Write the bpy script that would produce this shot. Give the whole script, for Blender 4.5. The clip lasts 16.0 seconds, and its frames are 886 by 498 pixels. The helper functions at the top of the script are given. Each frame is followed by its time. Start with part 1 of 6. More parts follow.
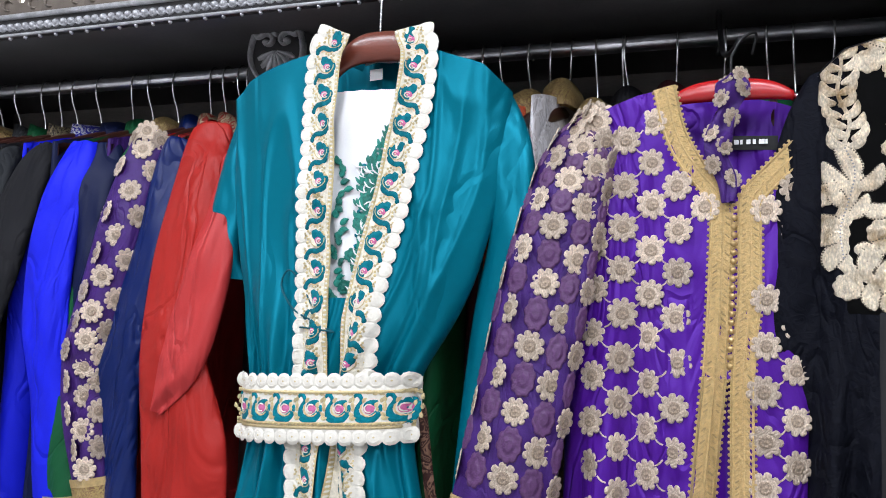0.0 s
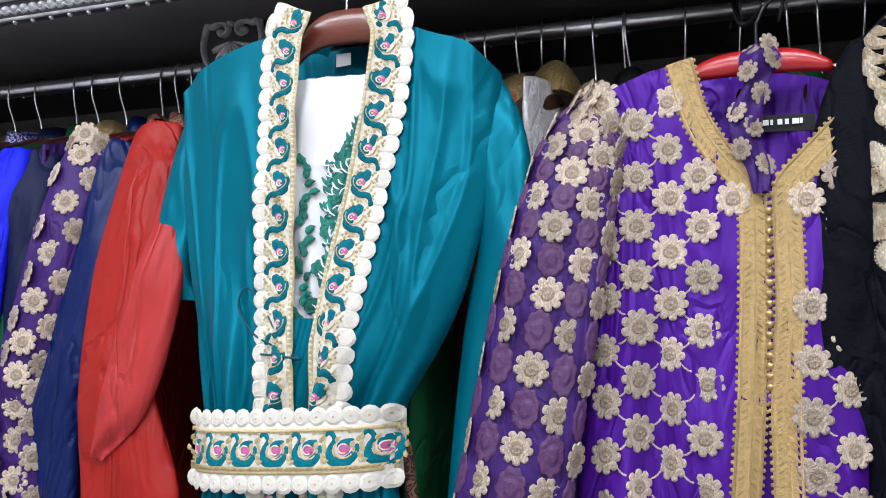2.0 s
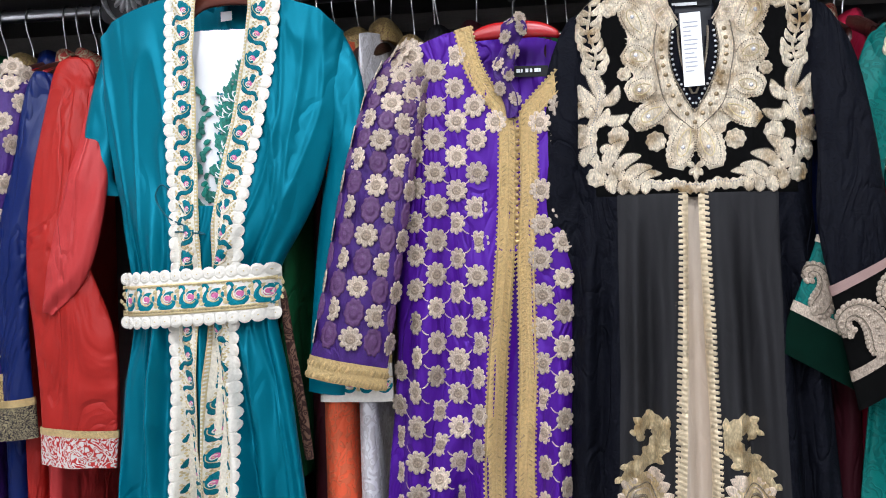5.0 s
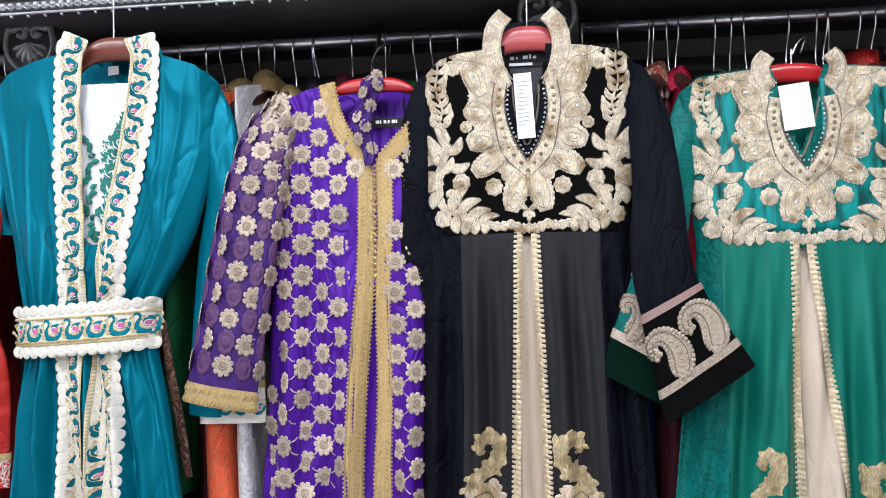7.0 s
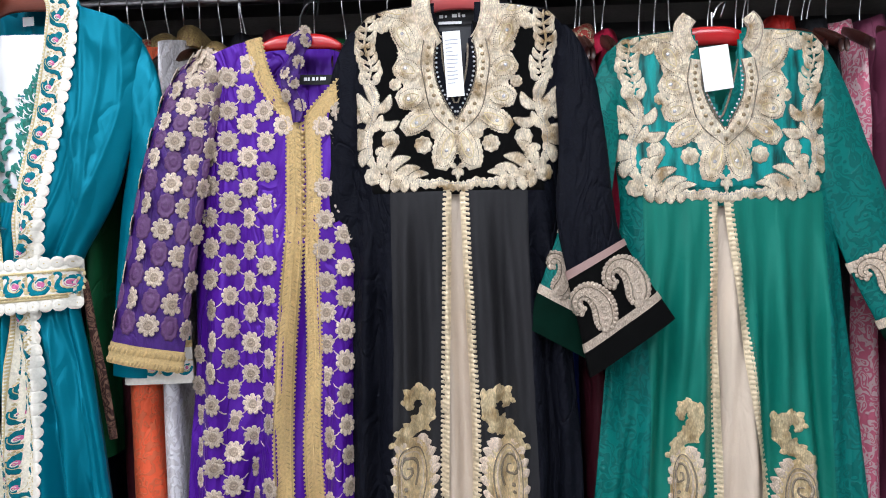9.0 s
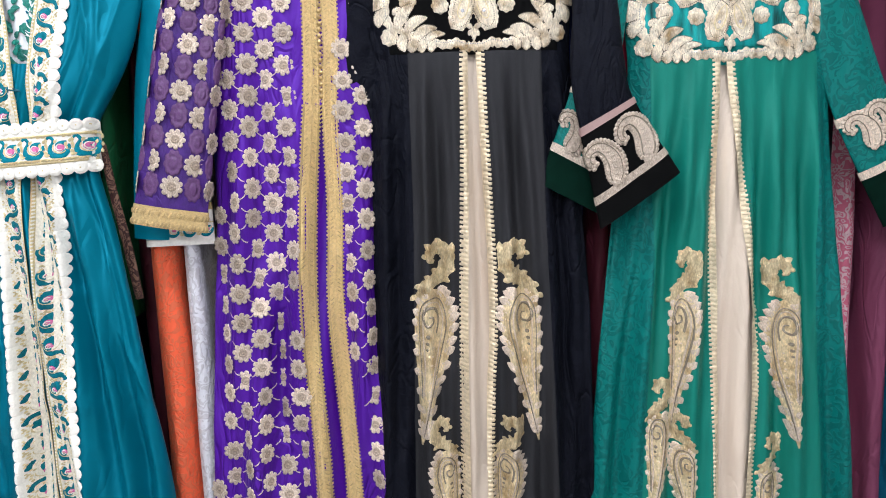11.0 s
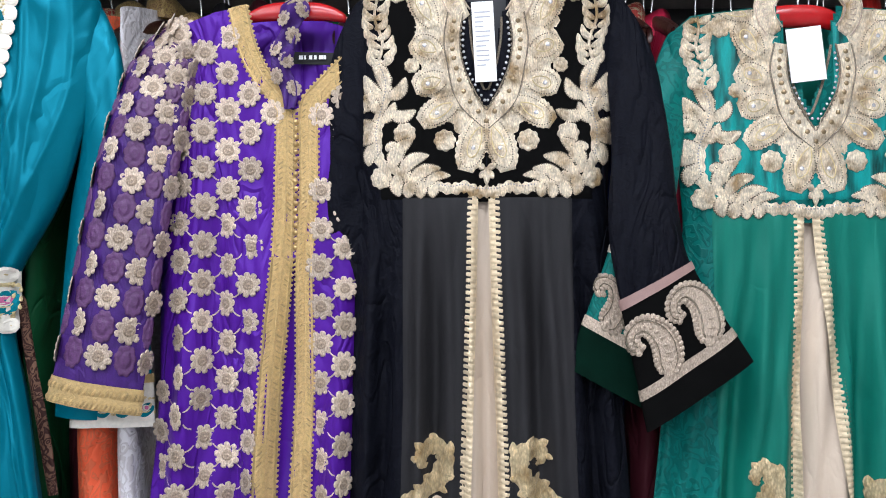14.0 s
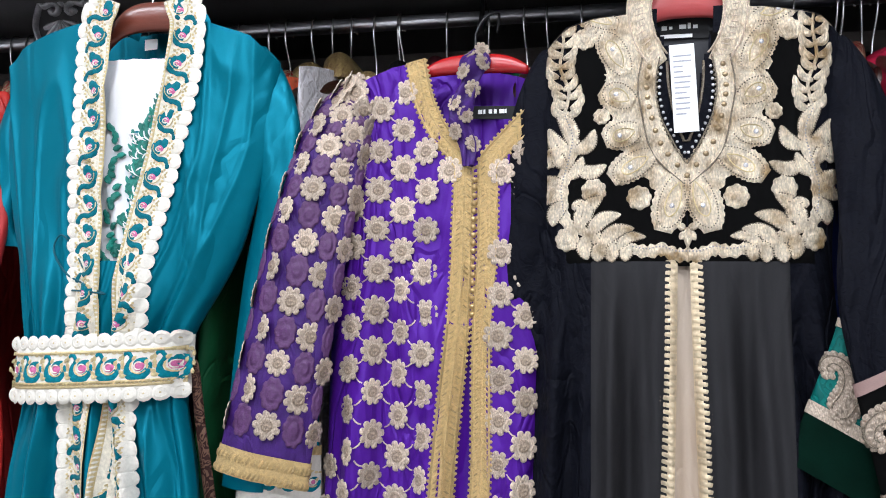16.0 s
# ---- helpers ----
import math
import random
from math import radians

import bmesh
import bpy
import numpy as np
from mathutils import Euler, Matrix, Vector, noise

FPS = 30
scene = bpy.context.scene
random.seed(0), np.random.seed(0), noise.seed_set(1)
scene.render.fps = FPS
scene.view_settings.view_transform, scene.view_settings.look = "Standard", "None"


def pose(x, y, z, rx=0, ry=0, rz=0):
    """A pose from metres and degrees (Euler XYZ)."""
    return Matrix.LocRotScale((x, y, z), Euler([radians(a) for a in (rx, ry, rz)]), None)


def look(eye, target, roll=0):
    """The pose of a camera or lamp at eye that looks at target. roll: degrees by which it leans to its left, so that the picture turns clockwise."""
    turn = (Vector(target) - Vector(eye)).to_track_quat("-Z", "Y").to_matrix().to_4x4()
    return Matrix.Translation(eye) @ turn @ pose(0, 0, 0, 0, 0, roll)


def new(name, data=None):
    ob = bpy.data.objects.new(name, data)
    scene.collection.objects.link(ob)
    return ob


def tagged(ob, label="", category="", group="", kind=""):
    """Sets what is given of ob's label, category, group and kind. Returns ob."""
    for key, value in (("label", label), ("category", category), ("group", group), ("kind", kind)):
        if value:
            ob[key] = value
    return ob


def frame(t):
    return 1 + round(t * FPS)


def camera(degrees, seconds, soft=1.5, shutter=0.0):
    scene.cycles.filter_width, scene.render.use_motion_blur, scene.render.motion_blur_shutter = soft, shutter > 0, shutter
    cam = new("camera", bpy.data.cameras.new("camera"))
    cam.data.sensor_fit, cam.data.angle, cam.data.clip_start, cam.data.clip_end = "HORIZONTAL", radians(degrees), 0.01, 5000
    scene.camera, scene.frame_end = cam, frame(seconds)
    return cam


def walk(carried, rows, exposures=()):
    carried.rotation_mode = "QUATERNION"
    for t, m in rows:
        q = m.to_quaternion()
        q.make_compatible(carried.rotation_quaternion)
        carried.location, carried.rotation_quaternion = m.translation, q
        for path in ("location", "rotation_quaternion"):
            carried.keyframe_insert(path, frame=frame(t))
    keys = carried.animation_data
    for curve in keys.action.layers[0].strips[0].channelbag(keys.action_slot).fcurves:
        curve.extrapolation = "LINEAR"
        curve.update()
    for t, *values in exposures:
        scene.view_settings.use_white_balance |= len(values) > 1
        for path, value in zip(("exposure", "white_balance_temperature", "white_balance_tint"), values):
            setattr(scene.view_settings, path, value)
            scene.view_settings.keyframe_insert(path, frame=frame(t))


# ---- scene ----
cam = camera(55.8, 16.0, soft=1.0)
PATH = [
    (0, (0.034, 0.168, 1.47), (-0.642, 2.045, 1.619), 1.8),
    (0.5, (-0.01, 0.288, 1.48), (-0.661, 2.172, 1.646), 1.8),
    (1, (-0.08, 0.338, 1.484), (-0.668, 2.241, 1.67), 1.0),
    (1.5, (-0.072, 0.347, 1.487), (-0.69, 2.241, 1.671), 0.6),
    (2, (-0.021, 0.325, 1.476), (-0.66, 2.211, 1.659), 0.1),
    (2.5, (0.081, 0.257, 1.439), (-0.593, 2.138, 1.532), 0.4),
    (3, (0.089, 0.176, 1.434), (-0.553, 2.07, 1.459), -0.1),
    (3.5, (0.07, 0.108, 1.429), (-0.485, 2.029, 1.442), -0.7),
    (4, (0.067, 0.021, 1.405), (-0.316, 1.984, 1.391), -0.5),
    (4.2, (0.059, -0.006, 1.402), (-0.252, 1.969, 1.377), -0.9),
    (6.3, (0.284, -0.225, 1.457), (-0.025, 1.751, 1.46), -1.5),
    (6.5, (0.303, -0.229, 1.443), (0.002, 1.748, 1.456), -1.5),
    (7, (0.313, -0.234, 1.448), (0.09, 1.753, 1.464), -1.5),
    (7.5, (0.337, -0.233, 1.458), (0.178, 1.761, 1.457), -1.8),
    (8, (0.344, -0.233, 1.454), (0.248, 1.765, 1.453), -1.8),
    (8.5, (0.339, -0.236, 1.447), (0.262, 1.762, 1.423), -1.9),
    (9, (0.317, -0.242, 1.419), (0.255, 1.756, 1.369), -1.5),
    (9.5, (0.289, -0.257, 1.386), (0.228, 1.741, 1.309), -0.8),
    (10, (0.248, -0.29, 1.372), (0.226, 1.702, 1.203), -1.6),
    (10.2, (0.227, -0.309, 1.367), (0.228, 1.678, 1.136), -1.9),
    (12.3, (0.135, -0.296, 1.368), (0.287, 1.67, 1.034), -1.0),
    (12.5, (0.161, -0.25, 1.358), (0.273, 1.73, 1.097), -1.0),
    (13, (0.285, -0.156, 1.41), (0.23, 1.838, 1.258), -0.6),
    (13.5, (0.308, -0.081, 1.413), (0.205, 1.913, 1.303), -0.8),
    (14, (0.251, 0.034, 1.428), (0.229, 2.034, 1.399), -0.3),
    (14.5, (0.161, 0.163, 1.463), (0.16, 2.161, 1.548), -0.7),
    (15, (0.133, 0.2, 1.449), (0.028, 2.194, 1.573), -0.3),
    (15.5, (0.164, 0.193, 1.45), (-0.139, 2.166, 1.568), 0.3),
    (16, (0.203, 0.137, 1.432), (-0.186, 2.095, 1.555), 0.5),
]
walk(cam, [(t, look(eye, target, roll)) for t, eye, target, roll in PATH],
     exposures=[(0, -0.14), (1.5, -0.18), (4, -0.16), (7, 0.0), (9.5, -0.04), (10.2, 0.06), (12.3, 0.22), (12.5, 0.22), (13.5, 0.08), (14.5, -0.06), (16, -0.05)])

# ---- world, lamps ----
world = bpy.data.worlds.new("world")
scene.world = world
world.use_nodes = True
world.node_tree.nodes["Background"].inputs[0].default_value = (0.9, 0.95, 1.0, 1)
world.node_tree.nodes["Background"].inputs[1].default_value = 0.05
LAMPS = [(-1.25, 0.12, 1.5, 0.4, 44), (0.55, 0.12, 1.5, 0.4, 44), (-0.4, -2.4, 1.6, 0.6, 120)]


# ---- materials ----
def material(name, rgb, rough=0.6, metal=0.0, var=0.12, scale=30.0, fine=600.0, bump=0.2, dist=0.002, sheen=0.0, spec=0.5, stretch=(1, 1, 1), alpha=1.0, rand=0.0, coat=0.0, wrinkle=0.0, wscale=7.0, stitch=0.0, each=0.0, patch=None):
    """Principled surface with stains at one scale and grain at another, both also in relief."""
    m = bpy.data.materials.new(name)
    m.use_nodes = True
    nt = m.node_tree
    n, l = nt.nodes, nt.links
    b = n["Principled BSDF"]
    tc = n.new("ShaderNodeTexCoord")
    mp = n.new("ShaderNodeMapping")
    mp.inputs["Scale"].default_value = stretch
    l.new(tc.outputs["Object"], mp.inputs["Vector"])
    big, small = n.new("ShaderNodeTexNoise"), n.new("ShaderNodeTexNoise")
    big.inputs["Scale"].default_value, small.inputs["Scale"].default_value = scale, fine
    big.inputs["Detail"].default_value, small.inputs["Detail"].default_value = 4, 2
    for t in (big, small):
        l.new(mp.outputs[0], t.inputs["Vector"])
    mix = n.new("ShaderNodeMath")
    mix.operation = "MULTIPLY_ADD"
    mix.inputs[1].default_value = 0.5
    l.new(small.outputs["Fac"], mix.inputs[0])
    l.new(big.outputs["Fac"], mix.inputs[2])
    rng = n.new("ShaderNodeMapRange")
    rng.inputs["From Min"].default_value, rng.inputs["From Max"].default_value = 0.4, 1.1
    rng.inputs["To Min"].default_value, rng.inputs["To Max"].default_value = 1 - var, 1 + var
    l.new(mix.outputs[0], rng.inputs["Value"])
    hsv = n.new("ShaderNodeHueSaturation")
    hsv.inputs["Color"].default_value = (*rgb, 1)
    val = rng.outputs[0]
    if rand:
        geo = n.new("ShaderNodeNewGeometry")
        r2 = n.new("ShaderNodeMapRange")
        r2.inputs["To Min"].default_value, r2.inputs["To Max"].default_value = 1 - rand, 1 + rand
        l.new(geo.outputs["Random Per Island"], r2.inputs["Value"])
        mu = n.new("ShaderNodeMath")
        mu.operation = "MULTIPLY"
        l.new(val, mu.inputs[0])
        l.new(r2.outputs[0], mu.inputs[1])
        val = mu.outputs[0]
    if each:
        oi = n.new("ShaderNodeObjectInfo")
        r3 = n.new("ShaderNodeMapRange")
        r3.inputs["To Min"].default_value, r3.inputs["To Max"].default_value = 1 - each, 1.08
        l.new(oi.outputs["Random"], r3.inputs["Value"])
        m3 = n.new("ShaderNodeMath")
        m3.operation = "MULTIPLY"
        l.new(val, m3.inputs[0])
        l.new(r3.outputs[0], m3.inputs[1])
        val = m3.outputs[0]
    l.new(val, hsv.inputs["Value"])
    l.new(hsv.outputs[0], b.inputs["Base Color"])
    bp = n.new("ShaderNodeBump")
    bp.inputs["Strength"].default_value, bp.inputs["Distance"].default_value = bump, dist
    l.new(mix.outputs[0], bp.inputs["Height"])
    l.new(bp.outputs[0], b.inputs["Normal"])
    if wrinkle:
        wr = n.new("ShaderNodeTexNoise")
        wr.inputs["Scale"].default_value, wr.inputs["Detail"].default_value = wscale, 3
        wr.inputs["Distortion"].default_value, wr.inputs["Roughness"].default_value = 1.2, 0.45
        wm = n.new("ShaderNodeMapping")
        wm.inputs["Scale"].default_value, wm.inputs["Rotation"].default_value = (1.6, 1.0, 0.55), (0, 0.35, 0)
        l.new(tc.outputs["Object"], wm.inputs["Vector"])
        l.new(wm.outputs[0], wr.inputs["Vector"])
        wb = n.new("ShaderNodeBump")
        wb.inputs["Strength"].default_value, wb.inputs["Distance"].default_value = wrinkle, 0.06
        # thin sharp creases along the noise's middle contour, on top of the soft swell
        ws, wa, wc, wd = n.new("ShaderNodeMath"), n.new("ShaderNodeMath"), n.new("ShaderNodeMapRange"), n.new("ShaderNodeMath")
        ws.operation, wa.operation, wd.operation = "SUBTRACT", "ABSOLUTE", "ADD"
        ws.inputs[1].default_value = 0.5
        wc.inputs["From Max"].default_value, wc.inputs["To Max"].default_value = 0.035, 0.10
        l.new(wr.outputs["Fac"], ws.inputs[0])
        l.new(ws.outputs[0], wa.inputs[0])
        l.new(wa.outputs[0], wc.inputs["Value"])
        l.new(wr.outputs["Fac"], wd.inputs[0])
        l.new(wc.outputs[0], wd.inputs[1])
        l.new(wd.outputs[0], wb.inputs["Height"])
        l.new(wb.outputs[0], bp.inputs["Normal"])
    if stitch:
        vo = n.new("ShaderNodeTexVoronoi")
        vo.inputs["Scale"].default_value = stitch
        sm = n.new("ShaderNodeMapping")
        sm.inputs["Scale"].default_value, sm.inputs["Rotation"].default_value = (1, 1, 0.45), (0, 0.7, 0)
        l.new(tc.outputs["Object"], sm.inputs["Vector"])
        l.new(sm.outputs[0], vo.inputs["Vector"])
        sr = n.new("ShaderNodeMapRange")
        sr.inputs["From Min"].default_value, sr.inputs["From Max"].default_value = 0.1, 0.75
        sr.inputs["To Min"].default_value, sr.inputs["To Max"].default_value = 1.12, 0.70
        l.new(vo.outputs["Distance"], sr.inputs["Value"])
        sx = n.new("ShaderNodeMath")
        sx.operation = "MULTIPLY"
        l.new(val, sx.inputs[0])
        l.new(sr.outputs[0], sx.inputs[1])
        l.new(sx.outputs[0], hsv.inputs["Value"])
        sb = n.new("ShaderNodeBump")
        sb.inputs["Strength"].default_value, sb.inputs["Distance"].default_value = 0.9, 0.0025
        l.new(sr.outputs[0], sb.inputs["Height"])
        l.new(sb.outputs[0], bp.inputs["Normal"])
    if patch:
        pn, pr, pm = n.new("ShaderNodeTexNoise"), n.new("ShaderNodeMapRange"), n.new("ShaderNodeMixRGB")
        pn.inputs["Scale"].default_value, pn.inputs["Detail"].default_value = 34, 4
        pr.inputs["From Min"].default_value, pr.inputs["From Max"].default_value = 0.46, 0.70
        pm.inputs["Color1"].default_value, pm.inputs["Color2"].default_value = (*rgb, 1), (*patch, 1)
        l.new(mp.outputs[0], pn.inputs["Vector"])
        l.new(pn.outputs["Fac"], pr.inputs["Value"])
        l.new(pr.outputs[0], pm.inputs["Fac"])
        l.new(pm.outputs[0], hsv.inputs["Color"])
    b.inputs["Roughness"].default_value, b.inputs["Metallic"].default_value = rough, metal
    b.inputs["Specular IOR Level"].default_value = spec
    b.inputs["Sheen Weight"].default_value, b.inputs["Sheen Roughness"].default_value = sheen * 0.5, 0.4
    b.inputs["Sheen Tint"].default_value = (*[min(1, c * 2.5 + 0.02) for c in rgb], 1)
    b.inputs["Coat Weight"].default_value = coat
    b.inputs["Alpha"].default_value = alpha
    return m


def damask(name, rgb, rgb2, rough=0.55, scale=26.0, sheen=0.3, bump=0.6, wrinkle=0.3):
    """Cloth with a raised tone-on-tone scroll pattern."""
    m = material(name, rgb, rough, sheen=sheen, bump=0.25, spec=0.15, wrinkle=wrinkle, wscale=9)
    nt = m.node_tree
    n, l = nt.nodes, nt.links
    b = n["Principled BSDF"]
    tc, no, wv = n.new("ShaderNodeTexCoord"), n.new("ShaderNodeTexNoise"), n.new("ShaderNodeTexVoronoi")
    no.inputs["Scale"].default_value = 22
    ad = n.new("ShaderNodeMixRGB")
    ad.inputs["Fac"].default_value = 0.09
    l.new(tc.outputs["Object"], no.inputs["Vector"])
    l.new(tc.outputs["Object"], ad.inputs["Color1"])
    l.new(no.outputs["Color"], ad.inputs["Color2"])
    wv.feature = "SMOOTH_F1"
    wv.inputs["Scale"].default_value = scale
    l.new(ad.outputs[0], wv.inputs["Vector"])
    si = n.new("ShaderNodeMath")
    si.operation = "SINE"
    mu = n.new("ShaderNodeMath")
    mu.operation = "MULTIPLY"
    mu.inputs[1].default_value = 22
    l.new(wv.outputs["Distance"], mu.inputs[0])
    l.new(mu.outputs[0], si.inputs[0])
    ra = n.new("ShaderNodeMapRange")
    ra.inputs["From Min"].default_value, ra.inputs["From Max"].default_value = -0.2, 0.3
    l.new(si.outputs[0], ra.inputs["Value"])
    mx = n.new("ShaderNodeMixRGB")
    mx.inputs["Color1"].default_value, mx.inputs["Color2"].default_value = (*rgb, 1), (*rgb2, 1)
    l.new(ra.outputs[0], mx.inputs["Fac"])
    l.new(mx.outputs[0], b.inputs["Base Color"])
    bp = n.new("ShaderNodeBump")
    bp.inputs["Strength"].default_value, bp.inputs["Distance"].default_value = bump, 0.0025
    l.new(ra.outputs[0], bp.inputs["Height"])
    l.new(b.inputs["Normal"].links[0].from_socket, bp.inputs["Normal"])
    l.new(bp.outputs[0], b.inputs["Normal"])
    return m


TEAL = material("teal_taffeta", (0.0, 0.142, 0.205), 0.38, 0.4, var=0.08, scale=9, fine=900, bump=0.15, spec=0.1, stretch=(1, 1, 0.35), wrinkle=0.22, wscale=3.4)
TEAL_DARK = material("dark_teal_thread", (0.002, 0.075, 0.105), 0.5, bump=0.4, fine=1500, spec=0.3)
VIOLET = material("violet_satin", (0.068, 0.008, 0.250), 0.42, 0.2, var=0.12, scale=14, bump=0.15, spec=0.2, wrinkle=0.5, wscale=7)
VIOLET_DEEP = material("deep_violet_satin", (0.060, 0.005, 0.235), 0.4, var=0.1, scale=14, spec=0.2, wrinkle=0.2)
ORGANZA = material("violet_organza_over_navy", (0.045, 0.014, 0.125), 0.5, var=0.35, scale=60, sheen=0.2, bump=0.4, spec=0.2, wrinkle=0.3, wscale=12)
BLACK = damask("black_damask_crepe", (0.0044, 0.0050, 0.0088), (0.0034, 0.0038, 0.0068), 0.68, 55, 0.03, 0.3, 0.5)
BLACK.node_tree.nodes["Principled BSDF"].inputs["Specular IOR Level"].default_value = 0.07
BLACK_VELVET = material("black_velvet", (0.0036, 0.0036, 0.0036), 0.9, var=0.2, spec=0.03)
GREY_CHIFFON = material("grey_chiffon", (0.0195, 0.0190, 0.0208), 0.6, var=0.3, scale=10, stretch=(6, 6, 0.4), spec=0.12, wrinkle=0.08)
GREEN = damask("green_burnt_out_velvet", (0.0, 0.128, 0.112), (0.0, 0.092, 0.082), 0.5, 48, 0.2, 0.5, 0.15)
GREEN_CHIFFON = material("green_chiffon", (0.003, 0.155, 0.114), 0.45, 0.2, var=0.2, scale=8, stretch=(7, 7, 0.4), spec=0.22, wrinkle=0.08)
GREEN_VELVET = material("crushed_green_velvet", (0.0, 0.23, 0.22), 0.42, var=0.4, scale=40, stretch=(2, 2, 0.3), sheen=0.3, bump=0.5, spec=0.25, patch=(0.0, 0.020, 0.018))
BOTTLE_VELVET = material("bottle_green_velvet", (0.0006, 0.010, 0.006), 0.9, var=0.4, spec=0.06)
BEIGE_SATIN = material("champagne_satin", (0.60, 0.49, 0.39), 0.42, var=0.08, scale=12, stretch=(5, 5, 0.4), spec=0.3, wrinkle=0.2)
WHITE_SATIN = material("white_satin", (0.78, 0.77, 0.78), 0.45, var=0.04, sheen=0.2)
WHITE_PAPER = material("white_card", (0.82, 0.82, 0.82), 0.7, var=0.02, bump=0.05)
CREAM = material("cream_white_thread", (0.72, 0.68, 0.60), 0.5, 0.0, var=0.14, scale=180, fine=1800, bump=0.5, rand=0.06)
CHAMPAGNE = material("champagne_gold_thread", (0.86, 0.74, 0.57), 0.33, 0.35, var=0.42, scale=70, fine=1500, bump=0.9, dist=0.003, rand=0.22, stitch=420, patch=(0.38, 0.25, 0.12))
SILVERGOLD = material("pale_silver_gold_thread", (0.76, 0.61, 0.48), 0.34, 0.2, var=0.22, scale=140, fine=1500, bump=0.8, rand=0.12, stitch=560, each=0.36)
GOLD = material("gold_braid", (0.54, 0.38, 0.17), 0.34, 0.3, var=0.25, scale=200, fine=1600, bump=0.9, dist=0.003, rand=0.3)
BUTTON = material("gold_button", (0.47, 0.33, 0.15), 0.3, 0.7, rand=0.15)
STUD = material("bronze_stud", (0.30, 0.22, 0.13), 0.28, 0.8, rand=0.15)
CORD = material("dark_silver_bead_cord", (0.30, 0.25, 0.19), 0.25, 0.5, var=0.7, scale=700, fine=1500, bump=1.0)
PINK = material("magenta_thread", (0.50, 0.11, 0.26), 0.5, var=0.3, scale=300, fine=1500, bump=0.6, rand=0.25)
CRYSTAL = material("crystal_bead", (0.75, 0.75, 0.78), 0.08, 0.6, var=0.05)
EMERALD = material("emerald_thread", (0.003, 0.19, 0.145), 0.4, var=0.35, scale=200, fine=1500, bump=0.9, rand=0.3)
MAUVE = material("dusty_mauve_ribbon", (0.30, 0.19, 0.17), 0.45, var=0.15)
WOOD = material("red_brown_wood", (0.15, 0.035, 0.02), 0.3, var=0.3, scale=20, fine=200, stretch=(1, 4, 9), coat=0.3)
DARK_WOOD = material("dark_hanger_wood", (0.035, 0.01, 0.007), 0.35, var=0.3, stretch=(9, 1, 9))
RED_PLASTIC = material("red_plastic", (0.42, 0.010, 0.012), 0.25, var=0.05, coat=0.3)
ROSE_PLASTIC = material("rose_red_plastic", (0.42, 0.055, 0.055), 0.3, var=0.05, coat=0.2)
CHROME = material("chrome", (0.85, 0.85, 0.87), 0.18, 1.0, var=0.05)
STEEL_ROD = material("black_lacquered_steel", (0.72, 0.72, 0.76), 0.3, 1.0, var=0.2)
BLACK_PLASTIC = material("black_plastic", (0.008, 0.008, 0.009), 0.3)
LACQUER = material("black_lacquered_wood", (0.062, 0.060, 0.062), 0.42, var=0.3, scale=8, fine=120, bump=0.15)
PANEL = material("dark_stained_panel", (0.17, 0.155, 0.145), 0.5, var=0.35, scale=6, fine=80, stretch=(1, 1, 5), bump=0.2)
PEWTER = material("antiqued_pewter_paint", (0.44, 0.44, 0.46), 0.36, 0.4, var=0.5, scale=60, fine=400, bump=0.4)
BRONZE = material("bronze_painted_fretwork", (0.14, 0.115, 0.095), 0.4, 0.4, var=0.3, scale=30)
PLASTER = material("white_wall_paint", (0.58, 0.57, 0.56), 0.8, var=0.06, scale=4)
FLOOR_TILE = material("grey_floor_tile", (0.36, 0.35, 0.34), 0.35, var=0.12, scale=5)
LABEL = material("black_woven_label", (0.008, 0.008, 0.009), 0.7, fine=1500)
LAMP_GLOW = bpy.data.materials.new("lamp_diffuser")
LAMP_GLOW.use_nodes = True
LAMP_GLOW.node_tree.nodes["Principled BSDF"].inputs["Emission Color"].default_value = (1, 0.98, 0.95, 1)
LAMP_GLOW.node_tree.nodes["Principled BSDF"].inputs["Emission Strength"].default_value = 3.0


def cloth(name, rgb, rough=0.6, sheen=0.0, var=0.15):
    return material(name, rgb, rough, var=var, scale=10, fine=900, sheen=sheen, bump=0.25, stretch=(1, 1, 0.4), spec=0.2, wrinkle=0.5 if rough < 0.5 else 0.4, wscale=6)


# ---- mesh helpers ----
def mesh_part(name, verts, faces, mat, parent=None, label="", smooth=True, slots=None):
    me = bpy.data.meshes.new(name)
    me.from_pydata([tuple(v) for v in verts], [], [tuple(f) for f in faces])
    for m in mat if isinstance(mat, (list, tuple)) else [mat]:
        me.materials.append(m)
    me.polygons.foreach_set("use_smooth", [smooth] * len(me.polygons))
    if slots is not None:
        me.polygons.foreach_set("material_index", slots)
    me.update()
    ob = new(name, me)
    ob.parent = parent
    return tagged(ob, label)


def part(name, bm, mat, parent=None, label="", smooth=True):
    me = bpy.data.meshes.new(name)
    bm.to_mesh(me)
    bm.free()
    for m in mat if isinstance(mat, (list, tuple)) else [mat]:
        me.materials.append(m)
    me.polygons.foreach_set("use_smooth", [smooth] * len(me.polygons))
    ob = new(name, me)
    ob.parent = parent
    return tagged(ob, label)


def thing(name, at, label, category, group=""):
    e = new(name)
    e.empty_display_size = 0.05
    e.location = at
    bpy.context.view_layer.update()
    return tagged(e, label, category, group)


